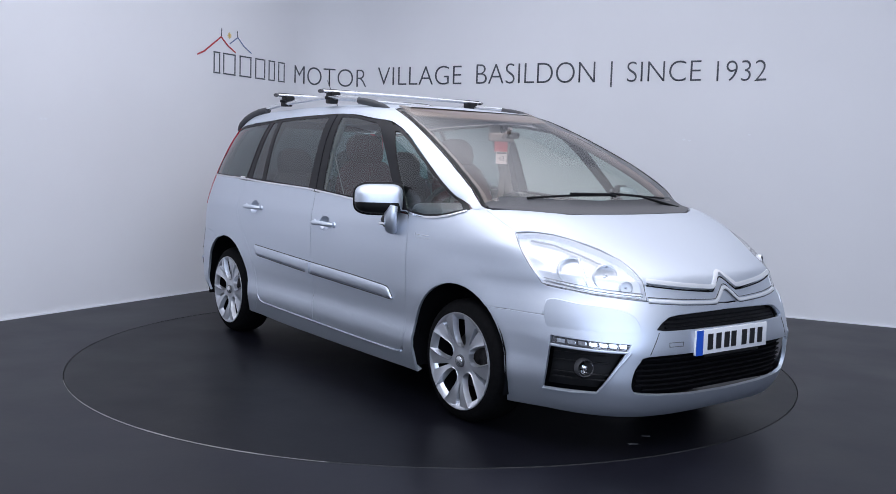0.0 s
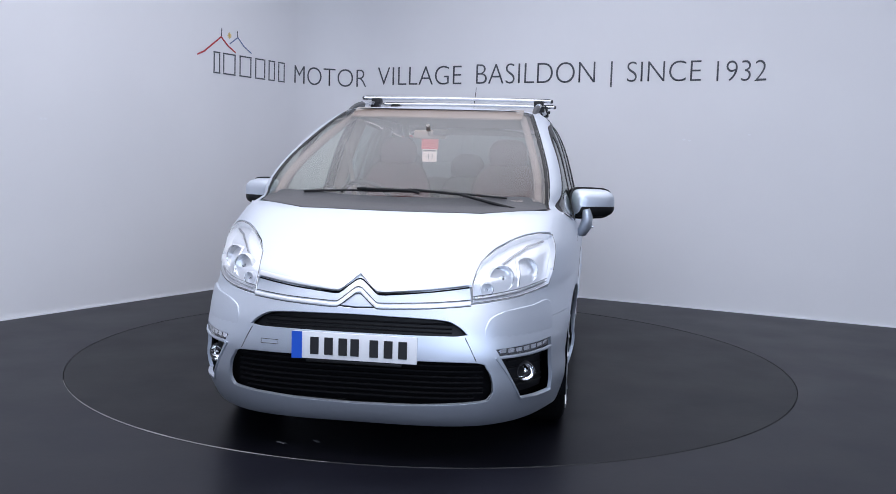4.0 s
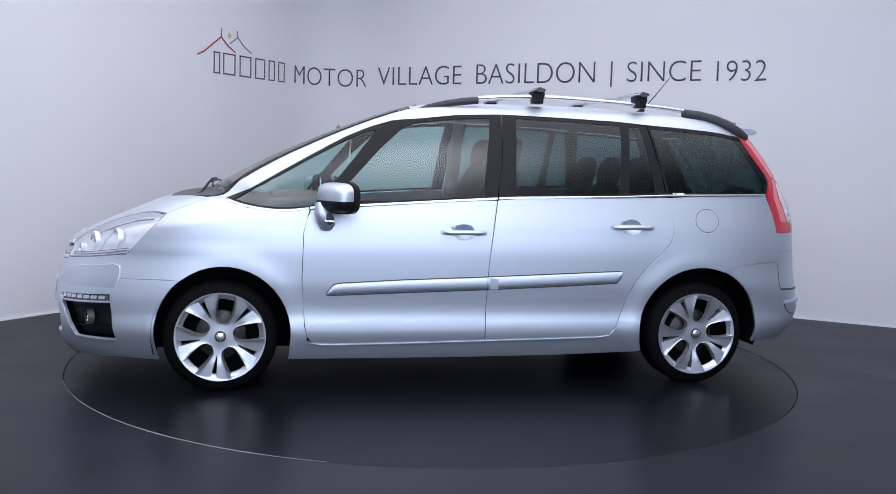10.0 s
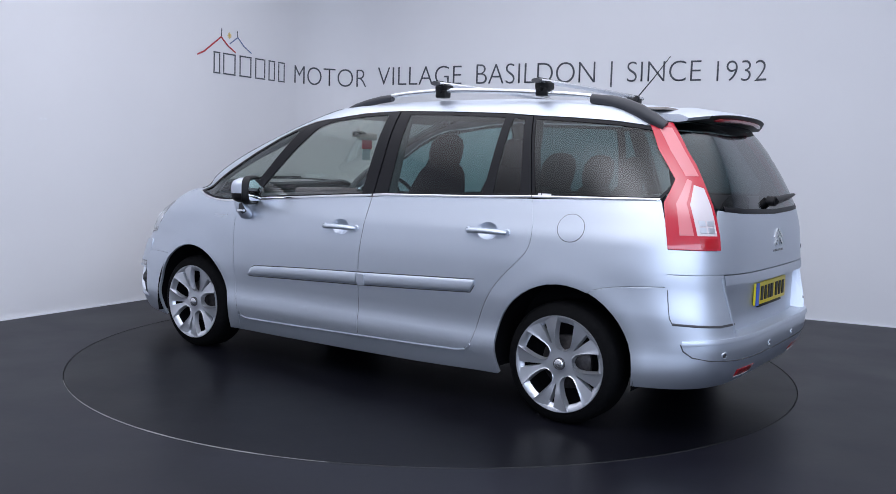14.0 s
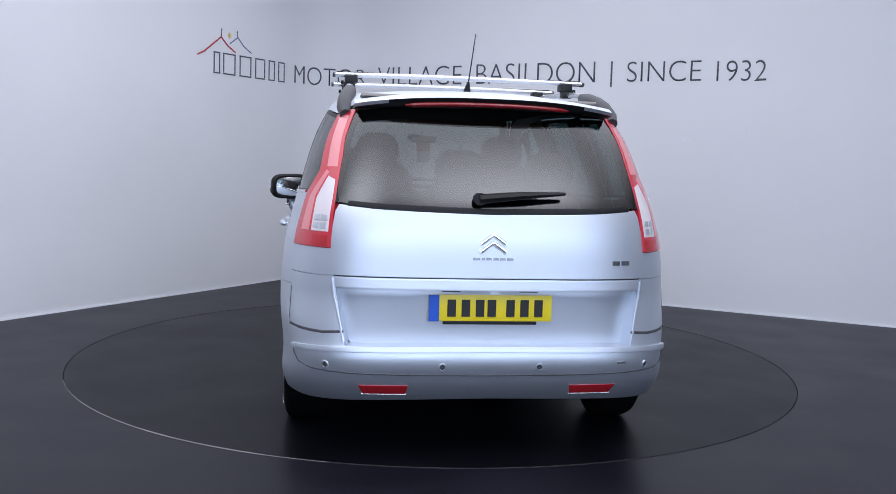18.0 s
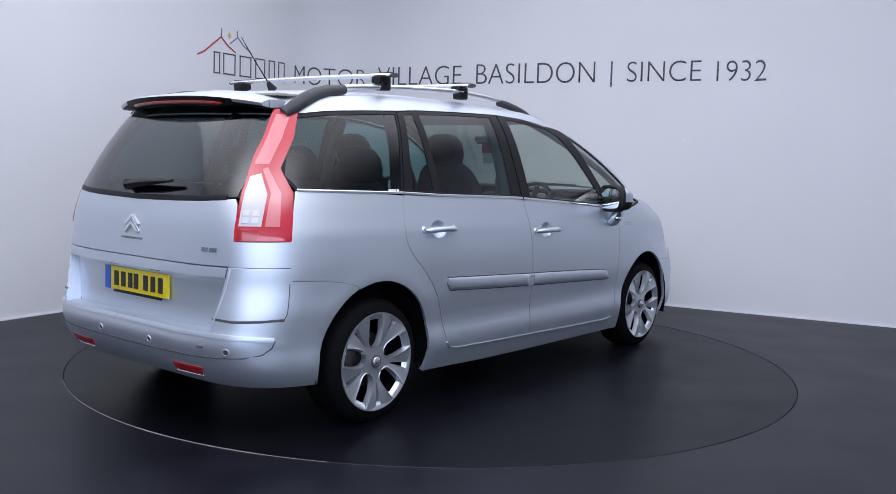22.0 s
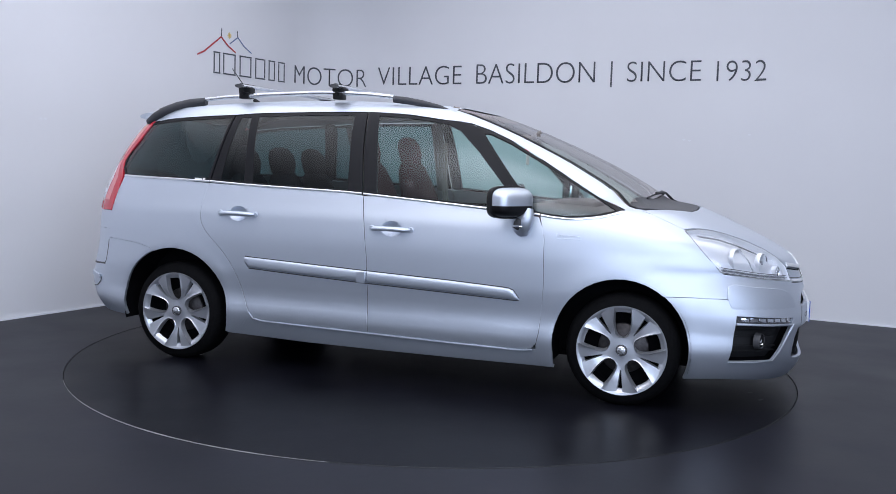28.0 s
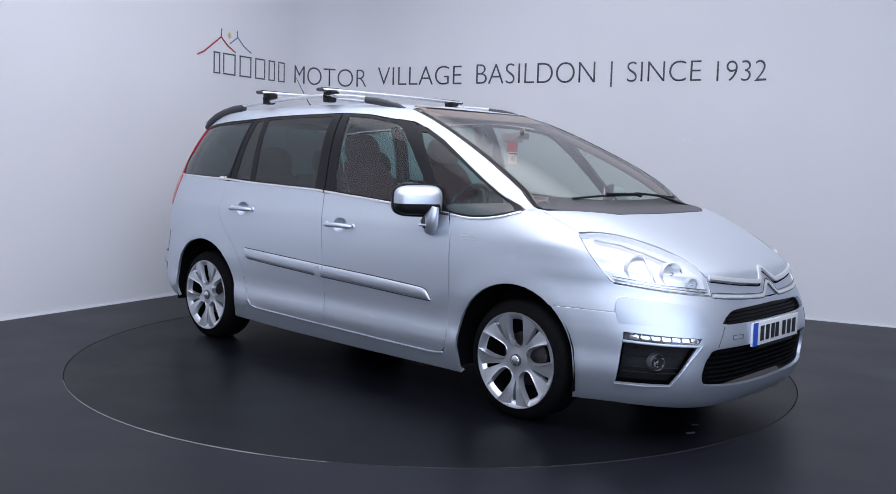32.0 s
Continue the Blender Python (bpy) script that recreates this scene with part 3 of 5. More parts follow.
BELT = [(1.343, 1.036), (1.184, .998), (1.055, .986), (.882, 1.002), (.583, 1.022), (.237, 1.046), (-.064, 1.066), (-.235, 1.077), (-.712, 1.090), (-.87, 1.094), (-1.155, 1.108), (-1.805, 1.123)]
belt = line_z(BELT)
LAMP_L = [(1.647, .761, .944), (1.711, .705, .952), (1.78, .65, .944), (1.85, .60, .927), (1.95, .535, .89), (2.05, .49, .85), (2.12, .476, .81), (2.167, .466, .763), (2.197, .469, .688),
          (2.05, .645, .707), (1.95, .715, .722), (1.846, .769, .738), (1.79, .786, .80), (1.72, .785, .87)]
TAIL_L = [(-1.673, .629, 1.478), (-1.746, .685, 1.355), (-1.847, .714, 1.214), (-1.822, .773, 1.108), (-1.845, .80, 1.0), (-1.869, .821, .899), (-1.97, .76, .898), (-2.062, .668, .898), (-2.052, .664, .965),
          (-2.010, .650, 1.10), (-1.912, .62, 1.28), (-1.861, .611, 1.348), (-1.762, .563, 1.482)]


# the lamp's inner and outer edges, each as length and half-width by height
TAIL_OUT = [line_z([(p[2], p[k]) for p in TAIL_L[5::-1]]) for k in (0, 1)]
TAIL_IN = [line_z([(p[2], p[k]) for p in TAIL_L[7:]]) for k in (0, 1)]


def flip(pts, s):
    return [(x, s * y, z) for x, y, z in pts]


def glass_part(name, polys, view, s, mat, parent, lift=-.004, label="", both=False):
    return part(name, body_panel(polys, view, s, lift, .004, .07, 0, both), mat, parent, label)


# the curved rear edge of the rear door, from its sill corner up to the waist
REAR_EDGE = eased([(-.74, .2915), (-.79, .296), (-.828, .315), (-.855, .356), (-.880, .424), (-.916, .524), (-.968, .622), (-1.040, .709), (-1.115, .780), (-1.160, .832), (-1.181, .882), (-1.1855, .938), (-1.177, 1.008), (-1.155, 1.094)])
for s in SIDES:
    left = s > 0
    # front wing
    wing = [(1.40, 1.043), (1.345, 1.046), (1.332, 1.030), (1.234, .990), (1.184, .990), (1.055, .978), (.905, .990), (.937, .871), (.944, .617), (.926, .361), (.910, .29), (.914, .20), (1.0, .175)]
    wing += arch(0, 190, 52, 16) + [(1.632, .608), (1.70, .609), (1.80, .607), (1.879, .606), (1.868, .66), (1.848, .733), (1.786, .80), (1.714, .87), (1.652, .944), (1.571, .990), (1.50, 1.018), (1.43, 1.040)]
    ob = part("front_wing", body_panel(wing, "side", s, grow=.003), PAINT, car)
    for i, (x0, x1, z0, z1) in enumerate(((1.0, 1.003, .887, .905), (1.012, 1.05, .891, .894), (1.06, 1.12, .891, .894), (1.0, 1.13, .878, .8795))):
        part("script_badge_bar", body_panel([(x0, z0), (x1, z0), (x1, z1), (x0, z1)], "side", s, .002, .003, .05, 0), SATIN, ob, "small faint script badge")
    # doors
    front = [(.894, .984), (.917, .93), (.930, .871), (.937, .617), (.930, .48), (.918, .361), (.905, .30), (.885, .276), (.84, .263), (.78, .261), (.4, .266), (-.077, .276), (-.079, .50), (-.086, .711), (-.109, .90), (-.134, 1.055),
             (-.064, 1.056), (.237, 1.036), (.553, 1.012)]
    rear = [(-.141, 1.057), (-.116, .90), (-.092, .711), (-.085, .50), (-.083, .276), (-.45, .284)] + REAR_EDGE + [(-.87, 1.084), (-.712, 1.080), (-.235, 1.067)]
    # black strips laid into the door gaps stand in for their shade
    for line in ([(x - .004, z - .002) for x, z in REAR_EDGE[4:]], [(-.080, .28), (-.082, .50), (-.089, .711), (-.1125, .90), (-.1375, 1.054)], eased([(.898, .984), (.921, .93), (.9335, .871), (.9405, .617), (.9335, .48), (.922, .361), (.909, .30)])):
        ribbon("door_gap_shade", line, "side", s, .009, GAP, car, -.0025, .004, "black strip drawn for the shade in the door gap")
    for nm, poly, hx, hz in (("front_door", front, .056, .878), ("rear_door", rear, -.931, .920)):
        door = part(nm, dented(body_panel(poly, "side", s, step=.028, grow=.0015), s, hx, hz + .002, .060, .043, .034), PAINT, car)
        y = half_width(hx, hz)
        # pull handle over the pressed cup, with the lock at its rear end on the front door
        grip = tube([(hx - .115 + .23 * i / 14, s * (y + .010 + .024 * math.sin(math.pi * i / 14) ** .4), hz + .003 * math.sin(math.pi * i / 14)) for i in range(15)], [.010, .015] + [.0175] * 11 + [.015, .010], 12, .8)
        part("handle", grip, PAINT, door, "silver pull handle")
        part("handle_pad", tube([(hx - .118, s * (y - .004), hz), (hx - .118, s * (y + .008), hz)], [.020, .016], 14), PAINT, door)
        part("handle_pad", tube([(hx + .118, s * (y - .004), hz), (hx + .118, s * (y + .008), hz)], [.018, .014], 14), PAINT, door)
        if nm == "front_door":
            part("door_lock", tube([(hx - .088, s * (y + .028), hz), (hx - .088, s * (y + .0365), hz)], [.011, .010], 14), NOSECHROME, door, "small metal lock")
        # rounded rubbing strip laid on the door
        x0, x1 = (-.079, .808) if nm == "front_door" else (-.872, -.084)
        upper = line_z([(-.079, .632), (.40, .613), (.745, .594), (.775, .584), (.808, .538)] if nm == "front_door" else [(-.872, .668), (-.5, .651), (-.084, .632)])
        lower = line_z([(-.079, .563), (.40, .545), (.78, .530), (.808, .533)] if nm == "front_door" else [(-.872, .640), (-.846, .602), (-.5, .583), (-.084, .563)])
        bm, rows = bmesh.new(), []
        stations = sorted({x0, x0 + .012, x0 + .03, x1 - .012, x1 - .032, x1 - .055} | {x0 + (x1 - x0) * i / 30 for i in range(31)})
        for x in stations:
            row = []
            for q, up in ((0, -.004), (.03, .006), (.12, .0105), (.3, .0125), (.5, .013), (.74, .012), (.9, .009), (.98, .005), (1, -.004)):
                z = lower(x) + (upper(x) - lower(x)) * q
                row.append(bm.verts.new((x, s * (half_width(x, z) + up), z)))
            rows.append(row)
        for p, q in zip(rows, rows[1:]):
            for k in range(8):
                bm.faces.new((p[k], p[k + 1], q[k + 1], q[k]))
        bm.faces.new(rows[0])
        bm.faces.new(rows[-1])
        bmesh.ops.recalc_face_normals(bm, faces=bm.faces)
        part("side_moulding", bm, PAINT, door, "silver rubbing strip")
        # grey lines put the shadow of the moulding's step into colour
        for edge, gap in ((upper, .0022), (lower, -.0022)):
            ribbon("moulding_shade_line", [(x, edge(x) + gap) for x in stations], "side", s, .0058, GREY, door, .0022, .004, "thin grey line for the shadow along the strip")
        if nm == "rear_door":
            part("moulding_tab", body_panel([(-.092, .628), (-.142, .626), (-.142, .566), (-.092, .564)], "side", s, .0165, .01, .05, .002), PAINT, door)
        # bright waist strip
        a, b = (.90, -.136) if nm == "front_door" else (-.146, -1.154)
        ribbon("waist_strip", [(a + (b - a) * i / 12, belt(a + (b - a) * i / 12) - .003) for i in range(13)], "side", s, .013, CHROME, door, .006, .01, "bright metal waist strip")
        # panes and black surrounds of the door
        if nm == "front_door":
            pane = [(.800, 1.012), (.583, 1.029), (.237, 1.053), (-.055, 1.073), (-.075, 1.22), (-.115, 1.523), (.063, 1.512), (.20, 1.495), (.320, 1.478), (.400, 1.441), (.525, 1.322), (.686, 1.142)]
            glass_part("window", pane, "side", s, TINT, door, label="green-tinted pane")
            part("window_surround", body_panel([(-.055, 1.062), (-.138, 1.068), (-.165, 1.30), (-.185, 1.541), (-.115, 1.541), (.063, 1.529), (.20, 1.509), (.32, 1.496), (.320, 1.478), (.20, 1.495), (.063, 1.512), (-.115, 1.523), (-.075, 1.22)], "side", s, -.001, .012, .06, .002), PIANO, door, "black window pillar and header")
        else:
            glass_part("window", [(-.240, 1.083), (-.45, 1.089), (-.862, 1.100), (-.885, 1.30), (-.902, 1.505), (-.58, 1.519), (-.270, 1.524), (-.255, 1.30)], "side", s, PRIVACY, door, label="dark-tinted pane")
            glass_part("quarter_window", [(-.922, 1.102), (-1.085, 1.108), (-1.06, 1.30), (-1.022, 1.496), (-.952, 1.503), (-.935, 1.30)], "side", s, PRIVACY, door, label="dark-tinted fixed pane")
            part("window_surround", body_panel([(-.147, 1.066), (-.240, 1.072), (-.255, 1.30), (-.270, 1.524), (-.58, 1.519), (-.902, 1.505), (-.952, 1.503), (-1.022, 1.496), (-1.06, 1.30), (-1.085, 1.102), (-1.15, 1.106), (-1.11, 1.30), (-1.064, 1.510), (-.90, 1.524), (-.58, 1.534), (-.195, 1.541), (-.175, 1.30)], "side", s, -.001, .012, .06, .002), PIANO, door, "black window pillars and header")
            part("window_divider", body_panel([(-.862, 1.096), (-.922, 1.098), (-.935, 1.30), (-.952, 1.504), (-.902, 1.506), (-.885, 1.30)], "side", s, -.001, .010, .06, .002), PIANO, door)
        part("sill_shadow_rail", body_panel([(a, belt(a) + .001), ((a + b) / 2, belt((a + b) / 2) + .001), (b, belt(b) + .001), (b, belt(b) + .012), ((a + b) / 2, belt((a + b) / 2) + .012), (a, belt(a) + .012)], "side", s, -.0005, .01, .06, .001), BLACK, door)
    # fixed front quarter window and the twin pillar
    quarter = [(1.30, 1.036), (1.184, 1.008), (1.055, .997), (.882, 1.008), (.714, 1.205), (.538, 1.428), (.577, 1.426), (.701, 1.373), (.886, 1.273), (1.041, 1.182), (1.217, 1.080)]
    glass_part("front_quarter_window", quarter, "side", s, TINT, car, label="green-tinted fixed pane")
    part("windscreen_pillar_trim", body_panel(hoop([(.885, 1.003), (.716, 1.205), (.536, 1.430), (.46, 1.478), (.40, 1.490)], [(.803, 1.008), (.686, 1.142), (.525, 1.322), (.400, 1.441), (.320, 1.478)], False) + [[(.40, 1.490), (.320, 1.478), (.320, 1.500), (.35, 1.496)]], "side", s, -.001, .012, .05, 0), PIANO, car, "gloss black front pillar")
    inner = [(1.30, 1.036), (1.184, 1.008), (1.055, .997), (.882, 1.008), (.714, 1.205), (.538, 1.428), (.577, 1.426), (.701, 1.373), (.886, 1.273), (1.041, 1.182), (1.217, 1.080)]
    outer = [(1.343, 1.036), (1.184, .997), (1.055, .986), (.872, .999), (.706, 1.200), (.48, 1.473), (.577, 1.441), (.701, 1.387), (.886, 1.286), (1.041, 1.196), (1.217, 1.091)]
    part("quarter_surround", body_panel(hoop(inner, outer), "side", s, -.0005, .012, .05, 0), BLACK, car)
    ribbon("waist_strip", [(1.335, 1.030), (1.25, 1.004), (1.184, .992), (1.12, .984), (1.055, .981), (.98, .985), (.908, .994)], "side", s, .012, CHROME, car, .006, .01, "bright metal waist strip")
    # rear quarter
    qtr = [(x - .008, z - .004) for x, z in REAR_EDGE[:5:-1]] + [(-.875, .29), (-.93, .22), (-.998, .20)]
    qtr += [p for p in arch(1, -20, 112, 16)] + [(-1.535, .688), (-1.60, .706), (-1.70, .72), (-1.80, .727)]
    qtr3 = [(x, half_width(x, z), z) for x, z in qtr] + [tuple(body_at(*flat_of(p, "tail"), "tail")) for p in [(-1.872, .836, .730), (-1.874, .83, .788), (-1.98, .76, .789), (-2.076, .662, .788), (-2.064, .665, .892), (-1.97, .76, .892), (-1.866, .821, .893), (-1.842, .80, 1.0), (-1.812, .78, 1.112)]]
    qtr3 += [(x, half_width(x, z), z) for x, z in ((-1.60, 1.108), (-1.40, 1.104))]
    ob = part("rear_quarter", body_panel(flip(qtr3, s), "side", s, step=.032, grow=.0045), PAINT, car)
    if left:
        cap = [(-1.397 + .071 * math.cos(radians(a)), .966 + .066 * math.sin(radians(a))) for a in range(0, 360, 12)]
        part("fuel_flap", body_panel(cap, "side", s, .0015, .004, .03, .002), PAINT, ob, "round silver fuel flap")
        ribbon("flap_gap", cap + cap[:1], "side", s, .005, GAP, ob, .0008, .002)
    ribbon("waist_strip", [(-1.157 - .648 * i / 8, belt(-1.157 - .648 * i / 8) - .003) for i in range(9)], "side", s, .013, CHROME, car, .006, .01, "bright metal waist strip")
    glass_part("rear_quarter_window", [(-1.172, 1.118), (-1.50, 1.124), (-1.795, 1.131), (-1.838, 1.185), (-1.812, 1.262), (-1.757, 1.36), (-1.70, 1.445), (-1.526, 1.468), (-1.30, 1.484), (-1.086, 1.496), (-1.13, 1.30)], "side", s, PRIVACY, car, label="dark-tinted fixed pane")
    inner = [(-1.172, 1.118), (-1.50, 1.124), (-1.795, 1.131), (-1.838, 1.185), (-1.812, 1.262), (-1.757, 1.36), (-1.70, 1.445), (-1.526, 1.468), (-1.30, 1.484), (-1.086, 1.496), (-1.13, 1.30)]
    outer = [(-1.157, 1.107), (-1.50, 1.115), (-1.808, 1.121), (-1.853, 1.185), (-1.828, 1.265), (-1.77, 1.365), (-1.702, 1.459), (-1.526, 1.483), (-1.30, 1.499), (-1.070, 1.511), (-1.117, 1.30)]
    part("quarter_window_surround", body_panel(hoop(inner, outer), "side", s, -.001, .012, .06, 0), PIANO, car)
    for x0, x1 in ((-1.19, -1.205), (-1.213, -1.262)):
        part("waist_label", body_panel([(x0, 1.113), (x1, 1.1135), (x1, 1.123), (x0, 1.1225)], "side", s, .003, .003, .05, 0), CARD, car, "tiny pale label on the waistline")
    # sill
    part("sill", body_panel([(1.005, .172), (.935, .202), (.930, .270), (.88, .267), (.84, .258), (.78, .256), (.4, .261), (-.45, .279), (-.76, .300), (-.81, .318), (-.845, .365), (-.885, .385), (-.91, .29), (-.945, .215), (-1.01, .193), (-.5, .176), (0, .171), (.5, .170)], "side", s, -.003, .03), PAINT, car)

    # lamps
    lamp = part("headlamp", body_panel(flip(LAMP_L, s), "nose", s, -.030, .004, .03, 0), REFLECTOR, car, "clear headlamp with bright reflectors")
    glass_part("lens", flip(LAMP_L, s), "nose", s, LENS, lamp, .001)
    nl = [flat_of(p, "nose") for p in LAMP_L]
    ribbon("bezel", [(s * a, b) for a, b in nl + nl[:1]], "nose", s, .007, REFLECTOR, lamp, .0005, .03)
    for (x, y, z), r in (((2.045, .575, .778), .050), ((1.915, .665, .80), .052), ((2.12, .52, .735), .026)):
        p = Vector((x, s * y, z))
        d = Vector((1, s * .45, .05)).normalized()
        q = Vector((0, -1, 0)).rotation_difference(d).to_matrix().to_4x4()
        dish = joined(spin([(r, 0), (r * 1.06, -.004), (r * .98, .012), (r * .8, .03), (r * .5, .045), (r * .18, .05)], 28), spin([(.001, -.004), (r * .22, 0), (r * .24, .02), (r * .2, .05)], 16))
        part("bowl_ring", moved(spin([(r * 1.03, -.002), (r * 1.10, -.006), (r * 1.16, .002), (r * 1.14, .02)], 28), Matrix.Translation(p) @ q), NOSECHROME, lamp, "dull metal ring")
        part("reflector_bowl", moved(dish, Matrix.Translation(p) @ q), CHROME, lamp)
    ribbon("lens_edge", [(s * a, b) for a, b in nl + nl[:1]], "nose", s, .0034, GREY, lamp, .0016, .003, "thin dark lens edge")
    for dz in (.010, .022):
        ribbon("lamp_stripe", flip([(2.19, .478, .694 + dz), (2.04, .648, .712 + dz), (1.85, .768, .740 + dz)], s), "nose", s, .0035, BADGE, lamp, -.008, .004)
    part("lamp_divider", tube([(2.000, s * .640, .738), (1.975, s * .640, .790), (1.925, s * .625, .852)], [.006, .008, .005], 8, .5), CHROME, lamp, "chrome divider")
    ribbon("lamp_brow", flip([(1.70, .715, .930), (1.80, .655, .915), (1.90, .600, .880), (2.02, .545, .832)], s), "nose", s, .010, BADGE, lamp, -.016, .004)
    ribbon("lamp_blade", [(2.185, s * .485, .708), (2.03, s * .65, .722), (1.86, s * .765, .748)], "nose", s, .016, SATIN, lamp, -.012, .02)
    tl = part("tail_lamp", body_panel(flip(TAIL_L, s), "tail", s, .004, .03, .035, .006), RED, car, "tall red tail lamp with clear section")
    part("lamp_backing", body_panel(flip(TAIL_L, s), "tail", s, -.036, .004, .05, 0), GAP, tl, "black lamp backing")
    def cell(*spots):
        """Points on the lamp by height and by share of its width from the tailgate outwards."""
        pts = []
        for z, u in spots:
            p = [TAIL_IN[0](z) + (TAIL_OUT[0](z) - TAIL_IN[0](z)) * u, TAIL_IN[1](z) + (TAIL_OUT[1](z) - TAIL_IN[1](z)) * u]
            pts.append((p[0], s * p[1], z))
        return pts
    part("clear_section", body_panel(cell((.962, .07), (.962, .48), (1.10, .52), (1.19, .40), (1.175, .10), (1.10, .07)), "tail", s, .0055, .004, .03, .002), FROST, tl, "frosted white lens")
    part("pale_band", body_panel(cell((1.23, .12), (1.23, .60), (1.35, .64), (1.455, .72), (1.455, .20), (1.35, .14)), "tail", s, .0055, .004, .03, .002), PALE, tl, "pale red band")
    part("pale_band", body_panel(cell((.962, .54), (.962, .79), (1.105, .78), (1.217, .60), (1.207, .44), (1.105, .58)), "tail", s, .0055, .004, .03, .002), PALE, tl, "pale red band")
    part("dark_foot", body_panel(cell((.905, .06), (.905, .42), (.950, .44), (.950, .06)), "tail", s, .0055, .004, .03, .002), DEEPRED, tl)
    for k in range(4):
        z, u = (.974, 1.006)[k // 2], (.12, .29)[k % 2]
        part("lens_block", body_panel(cell((z, u), (z, u + .13), (z + .024, u + .13), (z + .024, u)), "tail", s, .0085, .003, .03, .001), ALLOY, tl)

# windscreen, cowl, bonnet
screen_y = line_z([(1.40, .744), (1.347, .735), (1.24, .727), (1.117, .714), (.95, .684), (.755, .648), (.56, .612), (.40, .585), (.33, .572)])
SCREEN_EDGE = [(x, screen_y(x), height_at(x, screen_y(x))) for x in [1.40 - 1.07 * i / 36 for i in range(37)]]
SCREEN = [(0, 1.088), (.30, 1.084), (.55, 1.072), (.705, 1.058)] + [(y - .003, z) for x, y, z in SCREEN_EDGE[2::2]] + [(.50, 1.588), (.30, 1.598), (0, 1.603)]
glass_part("windscreen", SCREEN, "front", 1, CLEAR, car, .001, "large clear windscreen", both=True)
part("cowl", body_panel([(1.672, 0), (1.668, .20), (1.655, .43), (1.60, .53), (1.50, .66), (1.41, .725), (1.355, .715), (1.40, .55), (1.432, .3), (1.44, 0)], "top", 1, .002, .02, .05, .004, True), GREY, car, "dark grained plastic scuttle")
fx = lambda y, z: (body_at(y, z, "front").x, y)
part("bonnet", body_panel([(1.680, 0), (1.676, .20), (1.663, .435), (1.605, .54), (1.505, .668), (1.43, half_width(1.43, 1.0365)), (1.50, half_width(1.50, 1.012)), (1.571, half_width(1.571, .983)), (1.645, .7605), (1.711, .704), (1.78, .645), (1.85, .594), (1.95, .529), (2.05, .484), (2.12, .470), (2.170, .460), fx(.30, .747), fx(.115, .730), fx(.085, .730), fx(.066, .743), fx(.014, .784), fx(0, .787)], "top", 1, .002, .014, .045, .004, True), PAINT, car)

# front bumper: one sheet with openings for the grilles and fog lamps
fy = lambda y, z: tuple(body_at(y, z, "front"))
sx = lambda x, z: (x, half_width(x, z), z)
a, b, c, d = fy(0, .655), (2.197, .469, .681), (1.848, .769, .730), sx(1.885, .602)
arc_f = [sx(x, z) for x, z in arch(0, 51.2, -22, 9)]
g, h, i0 = sx(1.885, .180), fy(.50, .165), fy(0, .165)
u0, u1, u1b, u2, u3, u4 = fy(0, .632), fy(.33, .625), fy(.415, .603), fy(.462, .565), fy(.42, .559), fy(0, .557)
l0, l1, l2, l2b, l3, l4, l4b, l5, l6, l7 = fy(0, .455), fy(.27, .455), fy(.505, .451), fy(.543, .424), fy(.563, .385), fy(.569, .333), fy(.556, .299), fy(.516, .282), fy(.25, .264), fy(0, .258)
f0, f1, f2, f3 = (2.212, .574, .504), (1.935, .788, .520), (1.884, .778, .279), (2.09, .661, .283)
brow, jaw = eased([u0, u1, u1b, u2]), eased([l1, l2, l2b, l3, l4, l4b, l5, l6])
bumper_map = [[a, b] + brow[::-1], [u4, u3, u2] + jaw[3::-1] + [l0], [b, f0, f3] + jaw[18:2:-1] + [u2], [b, (2.05, .645, .702), (1.95, .715, .717), c, d, f1, f0], [d, sx(1.80, .603), sx(1.70, .604)] + arc_f + [g, f2, f1], [f2, g, h, i0, l7] + jaw[21:17:-1] + [f3]]
bumper = part("front_bumper", body_panel(bumper_map, "nose", 1, 0, .016, .03, .003, True), PAINT, car)
